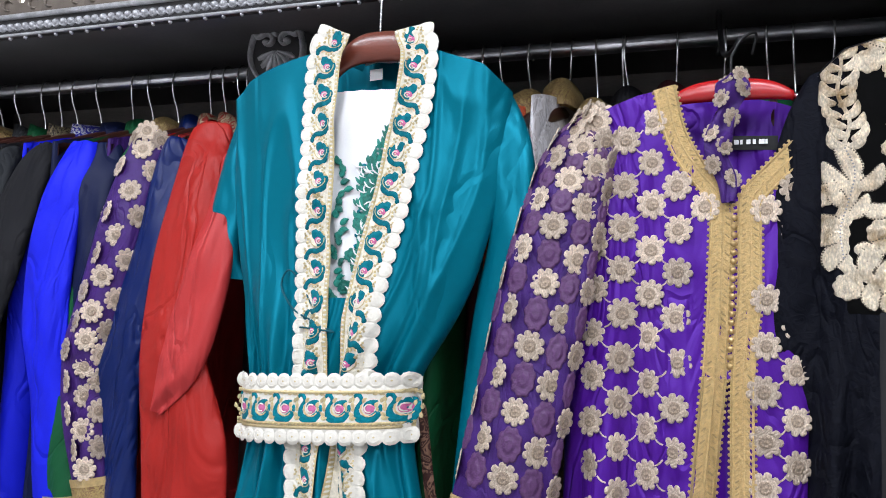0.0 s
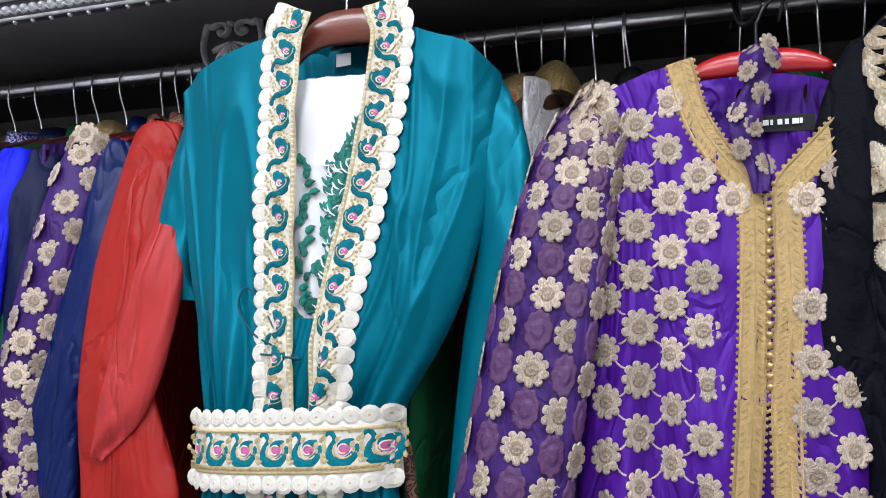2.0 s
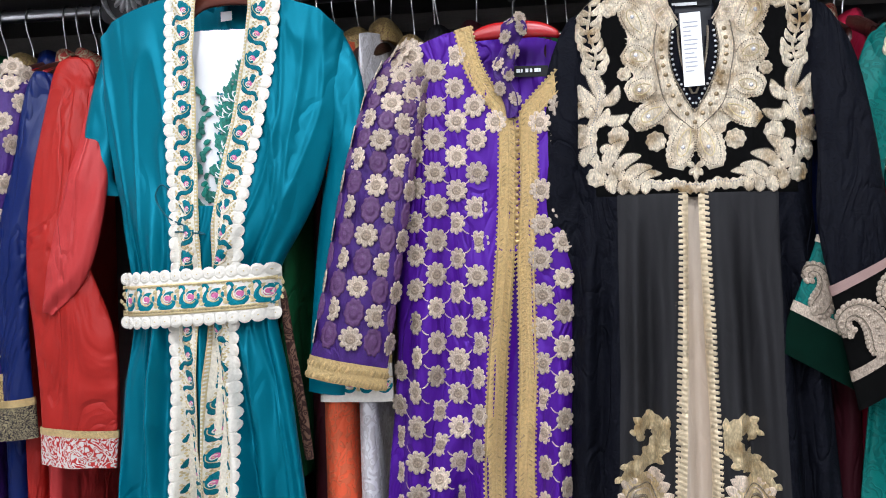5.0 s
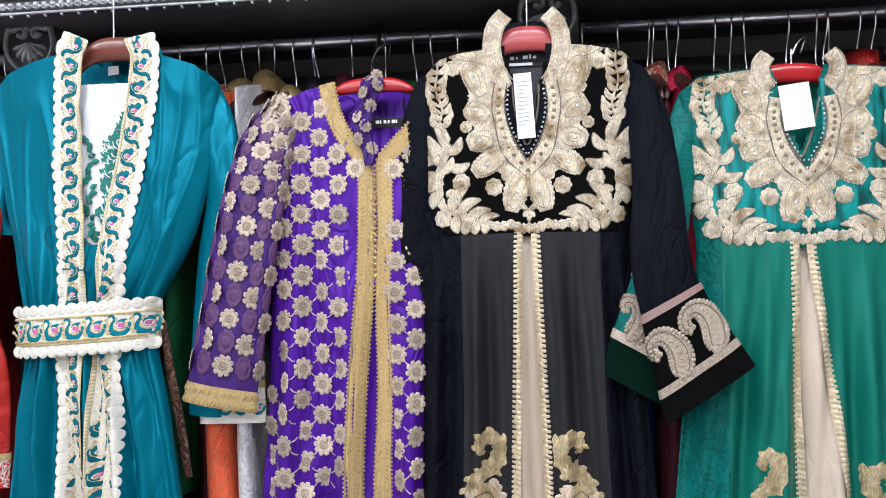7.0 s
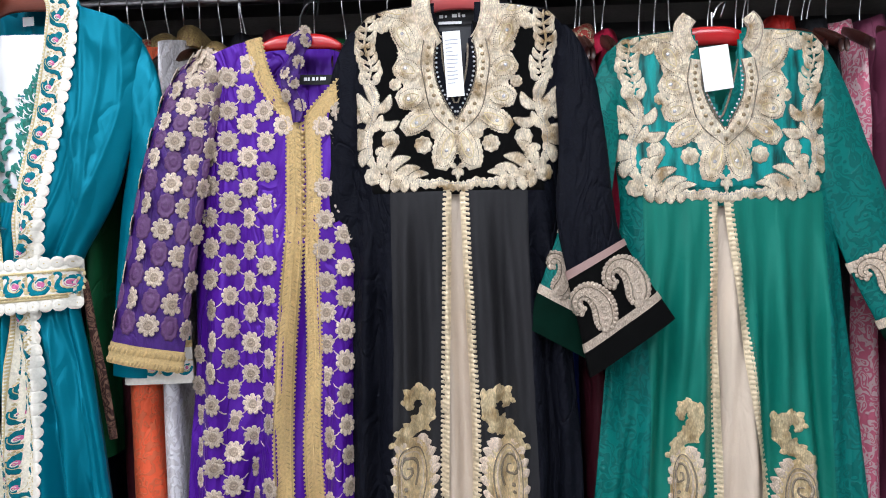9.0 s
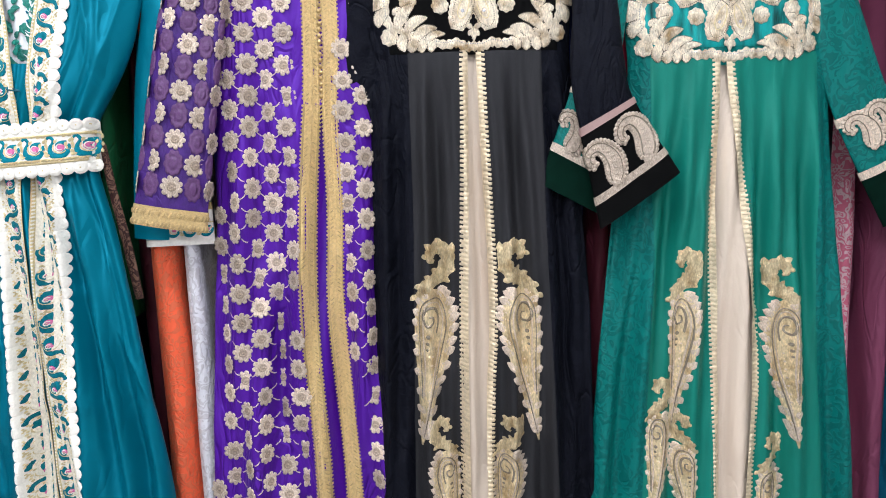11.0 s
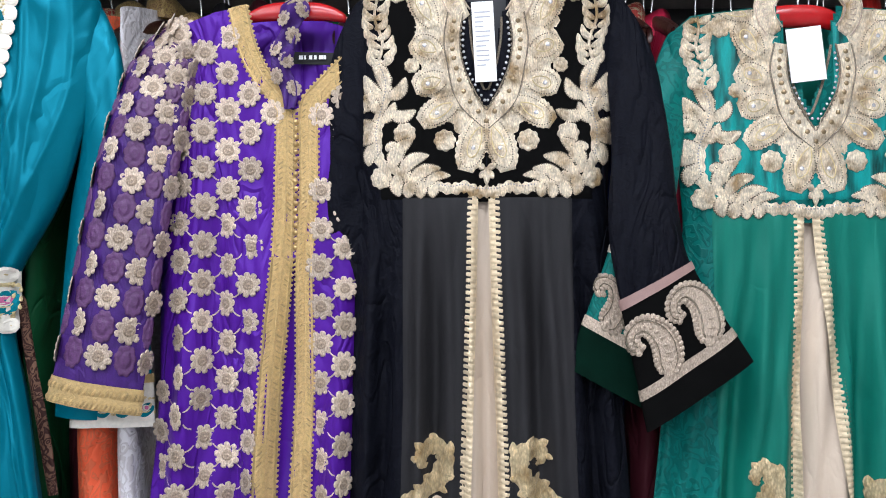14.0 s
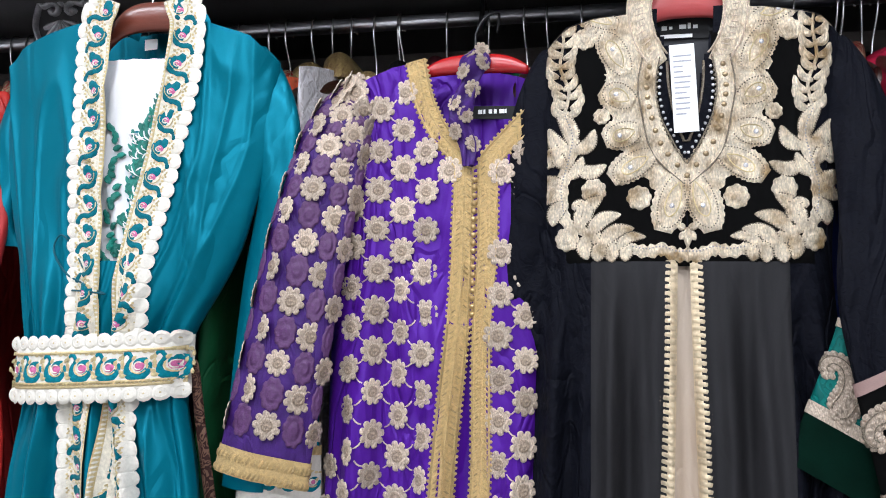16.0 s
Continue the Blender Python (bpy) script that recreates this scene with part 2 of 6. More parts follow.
def under(ob, parent):
    """Keep the world place of ob while it becomes a part of parent."""
    ob.parent = parent
    ob.matrix_parent_inverse = Matrix.Translation(parent.location).inverted()
    return ob


def grid_faces(nu, nv, closed=False, keep=None):
    faces = []
    for j in range(nv - 1):
        for i in range(nu if closed else nu - 1):
            a, b = j * nu + i, j * nu + (i + 1) % nu
            if keep is None or keep(i, j):
                faces.append((a, b, b + nu, a + nu))
    return faces


def curve_at(pts, n):
    """n points along a smooth curve through pts (Catmull-Rom), of any dimension."""
    p = np.array(pts, float)
    p = np.vstack([2 * p[0] - p[1], p, 2 * p[-1] - p[-2]])
    out = []
    for s in np.linspace(0, len(p) - 3 - 1e-9, n):
        i = int(s)
        f = s - i
        a, b, c, d = p[i:i + 4]
        out.append(0.5 * (2 * b + (c - a) * f + (2 * a - 5 * b + 4 * c - d) * f * f + (3 * b - a - 3 * c + d) * f ** 3))
    return np.array(out)


def box_bm(x0, x1, y0, y1, z0, z1, bevel=0.0):
    bm = bmesh.new()
    bmesh.ops.create_cube(bm, size=1)
    for v in bm.verts:
        v.co = Vector(((x0 + x1) / 2 + v.co.x * (x1 - x0), (y0 + y1) / 2 + v.co.y * (y1 - y0), (z0 + z1) / 2 + v.co.z * (z1 - z0)))
    if bevel:
        bmesh.ops.bevel(bm, geom=bm.edges[:], offset=bevel, segments=2, affect="EDGES")
    return bm


def tube(pts, radius, sides=8, n=0):
    """Verts and faces of a round tube along a 3D line; radius may be a list."""
    c = curve_at(pts, n) if n else np.array(pts, float)
    r = np.interp(np.linspace(0, 1, len(c)), np.linspace(0, 1, len(radius)), radius) if isinstance(radius, (list, tuple)) else np.full(len(c), radius)
    t = np.gradient(c, axis=0)
    t /= np.linalg.norm(t, axis=1)[:, None] + 1e-12
    ref = np.array((0.3, 1, 0.2)) if abs(t[:, 1]).mean() < 0.8 else np.array((1, 0, 0.1))
    a = np.cross(t, ref)
    a /= np.linalg.norm(a, axis=1)[:, None] + 1e-12
    b = np.cross(t, a)
    verts = [c[j] + r[j] * (a[j] * math.cos(k * math.tau / sides) + b[j] * math.sin(k * math.tau / sides)) for j in range(len(c)) for k in range(sides)]
    faces = grid_faces(sides, len(c), True)
    faces += [tuple(range(sides))[::-1], tuple(range((len(c) - 1) * sides, len(c) * sides))]
    return verts, faces


class Heap:
    """Collects verts and faces of many small pieces for one mesh, with material slots."""

    def __init__(self):
        self.v, self.f, self.s = [], [], []

    def add(self, verts, faces, slot=0):
        k = len(self.v)
        self.v += [tuple(v) for v in verts]
        self.f += [tuple(i + k for i in f) for f in faces]
        self.s += [slot] * len(faces)
        return self

    def make(self, name, mats, parent, label="", smooth=True):
        ob = mesh_part(name, self.v, self.f, mats, None, label, smooth, self.s)
        return under(ob, parent) if parent else ob


# ---- embroidery, drawn in (x, z, height) and laid on a cloth by its map ----
def flat(x, z, h):
    return (x, -h, z)


def stroke(heap, at, pts, widths, h=0.003, slot=0, n=14, m=7, serr=0.0, teeth=8, rim=0.0, base=0.0006):
    """A raised stitched shape along a curve with a width profile, serrated at will; rim: raised cord at its edge."""
    c = curve_at(pts, n)
    w = np.interp(np.linspace(0, 1, n), np.linspace(0, 1, len(widths)), widths)
    t = np.gradient(c, axis=0)
    t /= np.linalg.norm(t, axis=1)[:, None] + 1e-12
    verts = []
    for j in range(n):
        k = w[j] * (1 + serr * (abs(((j / (n - 1)) * teeth) % 1 - 0.5) * 2 - 0.5))
        for i in range(m):
            s = 2 * i / (m - 1) - 1
            x, z = c[j][0] - t[j][1] * k * s, c[j][1] + t[j][0] * k * s
            hh = h * (1 - s ** 4) * (0.75 + 0.25 * (1 - abs(s))) + rim * math.exp(-((abs(s) - 0.72) / 0.14) ** 2)
            if j in (0, n - 1) or i in (0, m - 1):
                hh = -base
            verts.append(at(x, z, hh + base))
    heap.add(verts, grid_faces(m, n), slot)


def dome(heap, at, x, z, r, h, slot=0, sides=8, rings=3):
    verts, faces = [at(x, z, h)], []
    for k in range(1, rings + 1):
        a = k / rings * math.pi / 2
        for i in range(sides):
            b = i * math.tau / sides
            verts.append(at(x + r * math.sin(a) * math.cos(b), z + r * math.sin(a) * math.sin(b), h * math.cos(a)))
    faces += [(0, 1 + i, 1 + (i + 1) % sides) for i in range(sides)]
    for k in range(rings - 1):
        o = 1 + k * sides
        faces += [(o + i, o + sides + i, o + sides + (i + 1) % sides, o + (i + 1) % sides) for i in range(sides)]
    heap.add(verts, faces, slot)


def ring(heap, at, x, z, r, w, h, slot=0, a0=0.0, a1=math.tau, n=14):
    stroke(heap, at, [(x + r * math.cos(a0 + (a1 - a0) * i / 8), z + r * math.sin(a0 + (a1 - a0) * i / 8)) for i in range(9)], [w, w], h, slot, n, 5)


def leaf(heap, at, x, z, ang, length, width, slot=0, h=0.004, serr=0.0, bend=0.15):
    d = Vector((math.cos(ang), math.sin(ang)))
    q = Vector((-d.y, d.x)) * length * bend
    o = Vector((x, z))
    prof = [width * k for k in (0.15, 0.8, 1.0, 0.85, 0.4, 0.02)]
    stroke(heap, at, [o, o + d * length * 0.5 + q, o + d * length], prof, h, slot, 14, 7, serr, 6, 0.0012)


def rosette(heap, at, x, z, r, petals=8, slot=0, centre=0, h=0.003, turn=0.0, spokes=5):
    """A flat stitched flower in one sheet: looped petals with raised edges round a low knot."""
    k = petals * spokes
    rows = ((0.20, 0.9), (0.34, 0.95), (0.42, 0.25), (0.62, 0.45), (0.84, 0.95), (0.97, 0.55), (1.0, 0.0))
    verts = [at(x, z, h)]
    for q, (f, e) in enumerate(rows):
        for i in range(k):
            a = i * math.tau / k
            c = abs(math.cos(a * petals / 2))
            rad = r * f * (1 if f < 0.5 else 1 - (0.27 * (f - 0.4) / 0.6) * (1 - c ** 0.42))
            hh = h * e * (1 if f < 0.4 else 0.35 + 0.65 * (c ** 0.4 if q < 4 else c ** 0.7))
            if q == 3:
                hh = h * (0.75 - 0.45 * c)
            verts.append(at(x + rad * math.cos(a + turn), z + rad * math.sin(a + turn), hh + 0.0004))
    faces = [(0, 1 + i, 1 + (i + 1) % k) for i in range(k)]
    for q in range(len(rows) - 1):
        o = 1 + q * k
        faces += [(o + i, o + k + i, o + k + (i + 1) % k, o + (i + 1) % k) for i in range(k)]
    n0 = len(heap.f)
    heap.add(verts, faces, slot)
    for i in range(3 * k):
        heap.s[n0 + i] = centre


def bead_row(heap, at, pts, step, r, h, slot=0, lift=0.0, sides=6):
    """Small domes along a curve."""
    c = curve_at(pts, 60)
    d = np.concatenate([[0], np.cumsum(np.linalg.norm(np.diff(c, axis=0), axis=1))])
    for q in np.arange(step / 2, d[-1], step):
        dome(heap, lambda a, b, g: at(a, b, g + lift), float(np.interp(q, d, c[:, 0])), float(np.interp(q, d, c[:, 1])), r, h, slot, sides, 2)


def petal(heap, at, base, tip, w, h=0.0048, bend=0.0, slot=0, edge=None, n=16):
    """A satin-stitched leaf: creased along its midrib, ridged by its stitches, beaded along its edge at will."""
    b, t = Vector(base), Vector(tip)
    d = t - b
    q = Vector((-d.y, d.x)) * bend
    c = curve_at([b, b + d * 0.5 + q, t], n)
    prof = np.interp(np.linspace(0, 1, n), (0, 0.12, 0.35, 0.6, 0.8, 0.93, 1), (0.30, 0.68, 1.0, 0.95, 0.66, 0.33, 0.03)) * w
    g = np.gradient(c, axis=0)
    g /= np.linalg.norm(g, axis=1)[:, None] + 1e-12
    m, verts = 9, []
    for j in range(n):
        for i in range(m):
            s = 2 * i / (m - 1) - 1
            hh = h * (1 - abs(s) ** 3) * (1 - 0.42 * math.exp(-(s / 0.2) ** 2)) + (0.0007 if (j + abs(i - 4)) % 2 else 0.0)
            if j in (0, n - 1) or i in (0, m - 1):
                hh = 0.0
            verts.append(at(c[j][0] - g[j][1] * prof[j] * s, c[j][1] + g[j][0] * prof[j] * s, hh))
    heap.add(verts, grid_faces(m, n), slot)
    if edge is not None:
        for s in (-1, 1):
            bead_row(heap, at, [(c[j][0] - s * g[j][1] * prof[j] * 0.92, c[j][1] + s * g[j][0] * prof[j] * 0.92) for j in range(2, n, 3)], 0.0034, 0.0014, 0.0034, edge, 0.0014, 5)


def comma(heap, at, x, z, k, flip=1, lean=0.0, slot=0):
    """A scalloped teardrop, as on the cuffs: a curled tail above, a bulb below, an inner rope and a cord."""
    c, s = math.cos(lean), math.sin(lean)
    p = lambda u, v: (x + flip * k * (u * c - v * s), z + k * (u * s + v * c))
    spine = [(-0.17, 0.12), (-0.27, 0.26), (-0.20, 0.42), (-0.02, 0.43), (0.12, 0.26), (0.17, 0.02), (0.12, -0.22), (0.02, -0.42)]
    wide = [0.04, 0.075, 0.09, 0.11, 0.15, 0.20, 0.21, 0.05]
    line = [p(*q) for q in spine]
    stroke(heap, at, line, [w * k for w in wide], 0.0030, slot, 60, 9)
    n = 60
    cv = curve_at(line, n)
    t = np.gradient(cv, axis=0)
    t /= np.linalg.norm(t, axis=1)[:, None]
    ws = np.interp(np.linspace(0, 1, n), np.linspace(0, 1, len(wide)), wide) * k
    for side in (-1, 1):
        bead_row(heap, at, [(cv[j][0] - side * t[j][1] * ws[j], cv[j][1] + side * t[j][0] * ws[j]) for j in range(0, n, 4)], 0.0072 if side * flip > 0 else 0.006, 0.0044, 0.0052, slot, 0.0, 8)
        stroke(heap, at, [(cv[j][0] - side * t[j][1] * ws[j] * 0.62, cv[j][1] + side * t[j][0] * ws[j] * 0.62) for j in range(3, n - 2, 4)], [0.0011] * 2, 0.0058, slot + 1, 40, 4)
    for i in range(13):
        j = 6 + 4 * i
        a, b = cv[j] - 0.3 * ws[j] * np.array((-t[j][1], t[j][0])), cv[j] + 0.3 * ws[j] * np.array((-t[j][1], t[j][0]))
        stroke(heap, at, [a - t[j] * 0.002, (a + b) / 2, b + t[j] * 0.002], [0.0016, 0.0024, 0.0016], 0.0062, slot, 5, 5)


# ---- clothes ----
class Body:
    """The trunk of a hanging garment: rows of (z, left, right, front y), its half thickness and its folds."""

    def __init__(self, rows, thick, top, drop, folds=(), crease=0.003, seed=0):
        r = np.array(sorted(rows), float)
        zs = np.linspace(r[0, 0], r[-1, 0], 80)
        k = np.array([0.1, 0.2, 0.4, 0.2, 0.1])
        self.z = zs
        self.c = [np.convolve(np.pad(np.interp(zs, r[:, 0], r[:, i]), 2, mode="edge"), k, "valid") for i in (1, 2, 3)]
        self.thick, self.top, self.drop, self.folds, self.low = thick, top, drop, folds, r[0, 0]
        self.crease, self.seed = crease, seed

    def ends(self, z):
        return tuple(float(np.interp(z, self.z, c)) for c in self.c)

    def ztop(self, u):
        return self.top - self.drop * abs(u) ** 2 - 0.02 * max(0.0, abs(u) - 0.85) / 0.15

    def fold(self, u, z):
        y = 0.0
        for amp, freq, slant, z_on, z_full in self.folds:
            w = min(1.0, max(0.0, (z_on - z) / (z_on - z_full))) if z_on != z_full else 1.0
            y += amp * w * math.sin(freq * u + slant * z + 1.3 * math.sin(3.1 * z + freq) + self.seed)
        k = abs(noise.noise((u * 2.0 + z * 2.6 + self.seed, z * 3.2 - u, 0.7)))
        k2 = abs(noise.noise((u * 3.6 - z * 1.2 + self.seed, z * 2.0 + u, 4.2)))
        y -= self.crease * (max(0.0, 1 - k * 5) ** 1.5 + 0.8 * max(0.0, 1 - k2 * 6) ** 1.5)
        return y + 0.004 * noise.noise((u * 2.2 + self.seed, z * 5.0, 0.3))

    def y(self, x, z):
        a, b, f = self.ends(z)
        u = max(-1.0, min(1.0, (2 * x - a - b) / (b - a)))
        return f + self.thick * (1 - math.sqrt(max(0.0, 1 - abs(u) ** 3))) + self.fold(u, z)

    def at(self, x, z, h):
        return (x, self.y(x, z) - h * (0.48 if h > 0 else 1), z)

    def shell(self, name, mat, parent, nu=90, nv=110, hole=None, label="", z_from=None, u_span=(-1.0, 1.0)):
        """Front sheet (with a hole where hole(x, z)) and back sheet, joined at the sides."""
        heap = Heap()
        for back in (0, 1):
            verts, inside = [], []
            for j in range(nv):
                for i in range(nu):
                    u = -math.cos(math.pi * i / (nu - 1)) * 0.35 + (2 * i / (nu - 1) - 1) * 0.65
                    zt = self.ztop(u) if z_from is None else z_from
                    z = zt + (self.low - zt) * j / (nv - 1)
                    a, b, f = self.ends(z)
                    x = (a + b) / 2 + u * (b - a) / 2
                    y = self.y(x, z)
                    if back:
                        y = 2 * (f + self.thick) - y + 2 * self.fold(u, z)
                    verts.append((x, y, z))
                    inside.append(bool(hole and not back and hole(x, z)))
            keep = (lambda i, j: not (inside[j * nu + i] and inside[j * nu + i + 1] and inside[(j + 1) * nu + i])) if hole and not back else None
            heap.add(verts, grid_faces(nu, nv, False, keep))
        return heap.make(name, mat, parent, label)

    def patch(self, name, mat, parent, left, right, z0, z1, h=0.003, nu=24, nv=40, label="", bottom=None):
        """A second layer of cloth on the front between two lines x = left(z), right(z)."""
        verts = []
        for j in range(nv):
            for i in range(nu):
                s = i / (nu - 1)
                zz = z1 + ((bottom(s) if bottom else z0) - z1) * j / (nv - 1)
                x = left(zz) + (right(zz) - left(zz)) * s
                e = min(i, nu - 1 - i, j, nv - 1 - j)
                verts.append(self.at(x, zz, h if e else -0.002))
        return Heap().add(verts, grid_faces(nu, nv)).make(name, mat, parent, label)


class Sleeve:
    """A flattened tube along rows of (x, y, z, half width, half depth)."""

    def __init__(self, rows, wrinkle=0.004, seed=0.0, n=50, flat=0.68, skew=0.0):
        a = rows[0]
        rows = [(a[0] - (rows[1][0] - a[0]) * 0.15, a[1] + 0.004, a[2] + 0.014, a[3] * 0.25, a[4] * 0.2)] + list(rows)
        self.c = curve_at(rows, n)
        self.c[:, 4] *= flat
        self.t = np.gradient(self.c[:, :3], axis=0)
        self.t /= np.linalg.norm(self.t, axis=1)[:, None]
        side = np.cross(self.t, (0, 1, 0))
        self.side = side / np.linalg.norm(side, axis=1)[:, None]
        self.front = np.cross(self.side, self.t)
        if skew:
            k = (np.clip((np.linspace(0, 1, n) - 0.5) / 0.28, 0, 1) * skew)[:, None]
            self.side = self.side * np.cos(k) - self.t * np.sin(k)
        self.wrinkle, self.seed, self.n = wrinkle, seed, n

    def point(self, s, a, h=0.0):
        """s: 0..1 along it; a: -1..1 across the front."""
        f = min(max(s, 0), 1) * (self.n - 1)
        i = min(int(f), self.n - 2)
        f -= i
        c, side, fr = (q[i] * (1 - f) + q[i + 1] * f for q in (self.c, self.side, self.front))
        th = a * math.pi / 2
        w = self.wrinkle * (noise.noise((s * 9 + self.seed, math.sin(th) * 1.6, self.seed)) + 0.5 * math.sin(14 * s + 3 * math.sin(th) + self.seed))
        sg = fr * (-1 if fr[1] > 0 else 1)
        return c[:3] + side * (c[3] + h) * math.sin(th) + sg * ((c[4] + h) * math.cos(th) + w * math.cos(th))

    def at(self, s0, length):
        """A map for stitched shapes: x across (in half widths), z along (in metres from s0)."""
        return lambda x, z, h: tuple(self.point(s0 - z / length, x, h))

    def shell(self, name, mat, parent, sides=40, label="", s0=0.0, s1=1.0, h=0.0, n=0):
        n = n or self.n
        verts = [self.point(s0 + (s1 - s0) * j / (n - 1), 4 * i / sides, h) for j in range(n) for i in range(sides)]
        return Heap().add(verts, grid_faces(sides, n, True)).make(name, mat, parent, label)


# ---- the shop: shell of the room and the clothes rack ----
def slab(name, x0, x1, y0, y1, z0, z1, mat, label, category):
    return tagged(part(name, box_bm(x0, x1, y0, y1, z0, z1), mat, None, label, smooth=False), category=category, kind="structure")


slab("floor", -3.2, 3.2, -3.2, 2.0, -0.1, 0.0, FLOOR_TILE, "grey tiled shop floor", "floor")
slab("ceiling", -3.2, 3.2, -3.2, 2.0, 2.9, 3.0, PLASTER, "white painted shop ceiling", "ceiling")
slab("wall_north", -3.1, 3.1, 1.86, 1.96, 0.0, 2.9, PANEL, "dark stained wooden panel behind the clothes rack", "wall")
slab("wall_south", -3.1, 3.1, -3.1, -3.0, 0.0, 2.9, PLASTER, "plain white painted wall", "wall")
slab("wall_west", -3.1, -3.0, -3.0, 1.86, 0.0, 2.9, PLASTER, "plain white painted wall", "wall")
slab("wall_east", 3.0, 3.1, -3.0, 1.86, 0.0, 2.9, PLASTER, "plain white painted wall", "wall")
for x, y, w, d, power in LAMPS:
    lamp = new("ceiling_panel_lamp", bpy.data.lights.new("ceiling_panel_lamp", "AREA"))
    lamp.data.shape, lamp.data.size, lamp.data.size_y, lamp.data.energy = "RECTANGLE", w, d, power
    lamp.data.color = (0.85, 0.90, 1.0)
    lamp.matrix_world = look((x, y, 2.88), (x, y + 0.0001, 0))

# cornice: soffit board, pierced fretwork, egg moulding, drop beads
CORNICE_Z, CORNICE_Y = 1.933, 1.27
cornice = thing("cornice", (0, CORNICE_Y, CORNICE_Z), "carved black wooden cornice with pierced bronze fretwork above the rack", "cornice")
cornice["kind"] = "structure"
under(part("soffit", box_bm(-2.9, 2.9, CORNICE_Y + 0.031, 1.855, CORNICE_Z + 0.026, CORNICE_Z + 0.040, 0.003), LACQUER), cornice)
under(part("fascia", box_bm(-2.9, 2.9, CORNICE_Y + 0.012, CORNICE_Y + 0.03, CORNICE_Z + 0.004, CORNICE_Z + 0.04, 0.002), LACQUER), cornice)
heap = Heap()
for k in range(150):
    x = -2.2 + k * 0.0172
    dome(heap, lambda a, b, h: (a, CORNICE_Y + 0.012 - h, b), x, CORNICE_Z + 0.020, 0.0066, 0.008, 0, 8, 3)
    ring(heap, lambda a, b, h: (a, CORNICE_Y + 0.012 - h, b), x, CORNICE_Z + 0.021, 0.0082, 0.0016, 0.004, 0, math.pi, math.tau, 8)
    if k % 2 == 0:
        dome(heap, lambda a, b, h: (a, CORNICE_Y + 0.014 - h, b), x, CORNICE_Z - 0.001, 0.0035, 0.006, 0, 6, 2)
heap.add(*tube([(-2.9, CORNICE_Y + 0.008, CORNICE_Z + 0.037), (2.9, CORNICE_Y + 0.008, CORNICE_Z + 0.037)], 0.005))
heap.add(*tube([(-2.9, CORNICE_Y + 0.010, CORNICE_Z + 0.004), (2.9, CORNICE_Y + 0.010, CORNICE_Z + 0.004)], 0.003))
heap.make("egg_moulding", PEWTER, cornice)


def fret_cell(x0, w, z0, z1, y):
    """A square of board pierced by a four-lobed hole, with two small drops, 6 mm thick."""
    h, k = Heap(), 32
    for front in (0, 1):
        outer, inner = [], []
        for i in range(k):
            a = i * math.tau / k
            m = max(abs(math.cos(a)), abs(math.sin(a)))
            outer.append((x0 + w / 2 + w / 2 * math.cos(a) / m, y + 0.007 * front, (z0 + z1) / 2 + (z1 - z0) / 2 * math.sin(a) / m))
            r = w * (0.2 + 0.11 * math.cos(4 * a) - 0.03 * math.cos(8 * a))
            inner.append((x0 + w / 2 + r * math.cos(a), y + 0.007 * front, (z0 + z1) / 2 + r * math.sin(a)))
        h.add(outer + inner, [(i, (i + 1) % k, k + (i + 1) % k, k + i) for i in range(k)])
    h.add([v for v in h.v[k:2 * k]] + [v for v in h.v[3 * k:4 * k]], [(i, (i + 1) % k, k + (i + 1) % k, k + i) for i in range(k)])
    for sx in (-1, 1):
        for sz in (-1, 1):
            ring(h, lambda a, b, q: (a, y - q, b), x0 + w / 2 + sx * w * 0.31, (z0 + z1) / 2 + sz * w * 0.31, w * 0.10, 0.0022, 0.004, 0, 0.4, 5.2)
    return h


cell = fret_cell(0, 0.095, CORNICE_Z + 0.042, CORNICE_Z + 0.137, CORNICE_Y + 0.012).make("fretwork_square", BRONZE, cornice)
cell.location.x = -1.8
for k in range(1, 34):
    c = new("fretwork_square", cell.data)
    under(c, cornice)
    c.location.x = -1.8 + 0.095 * k
glow = mesh_part("lit_diffuser", [(-2.9, 1.42, CORNICE_Z + 0.045), (2.9, 1.42, CORNICE_Z + 0.045), (2.9, 1.40, CORNICE_Z + 0.34), (-2.9, 1.40, CORNICE_Z + 0.34)], [(0, 1, 2, 3)], LAMP_GLOW, None, "white glowing light strip behind the fretwork")
tagged(glow, category="light strip", kind="structure")

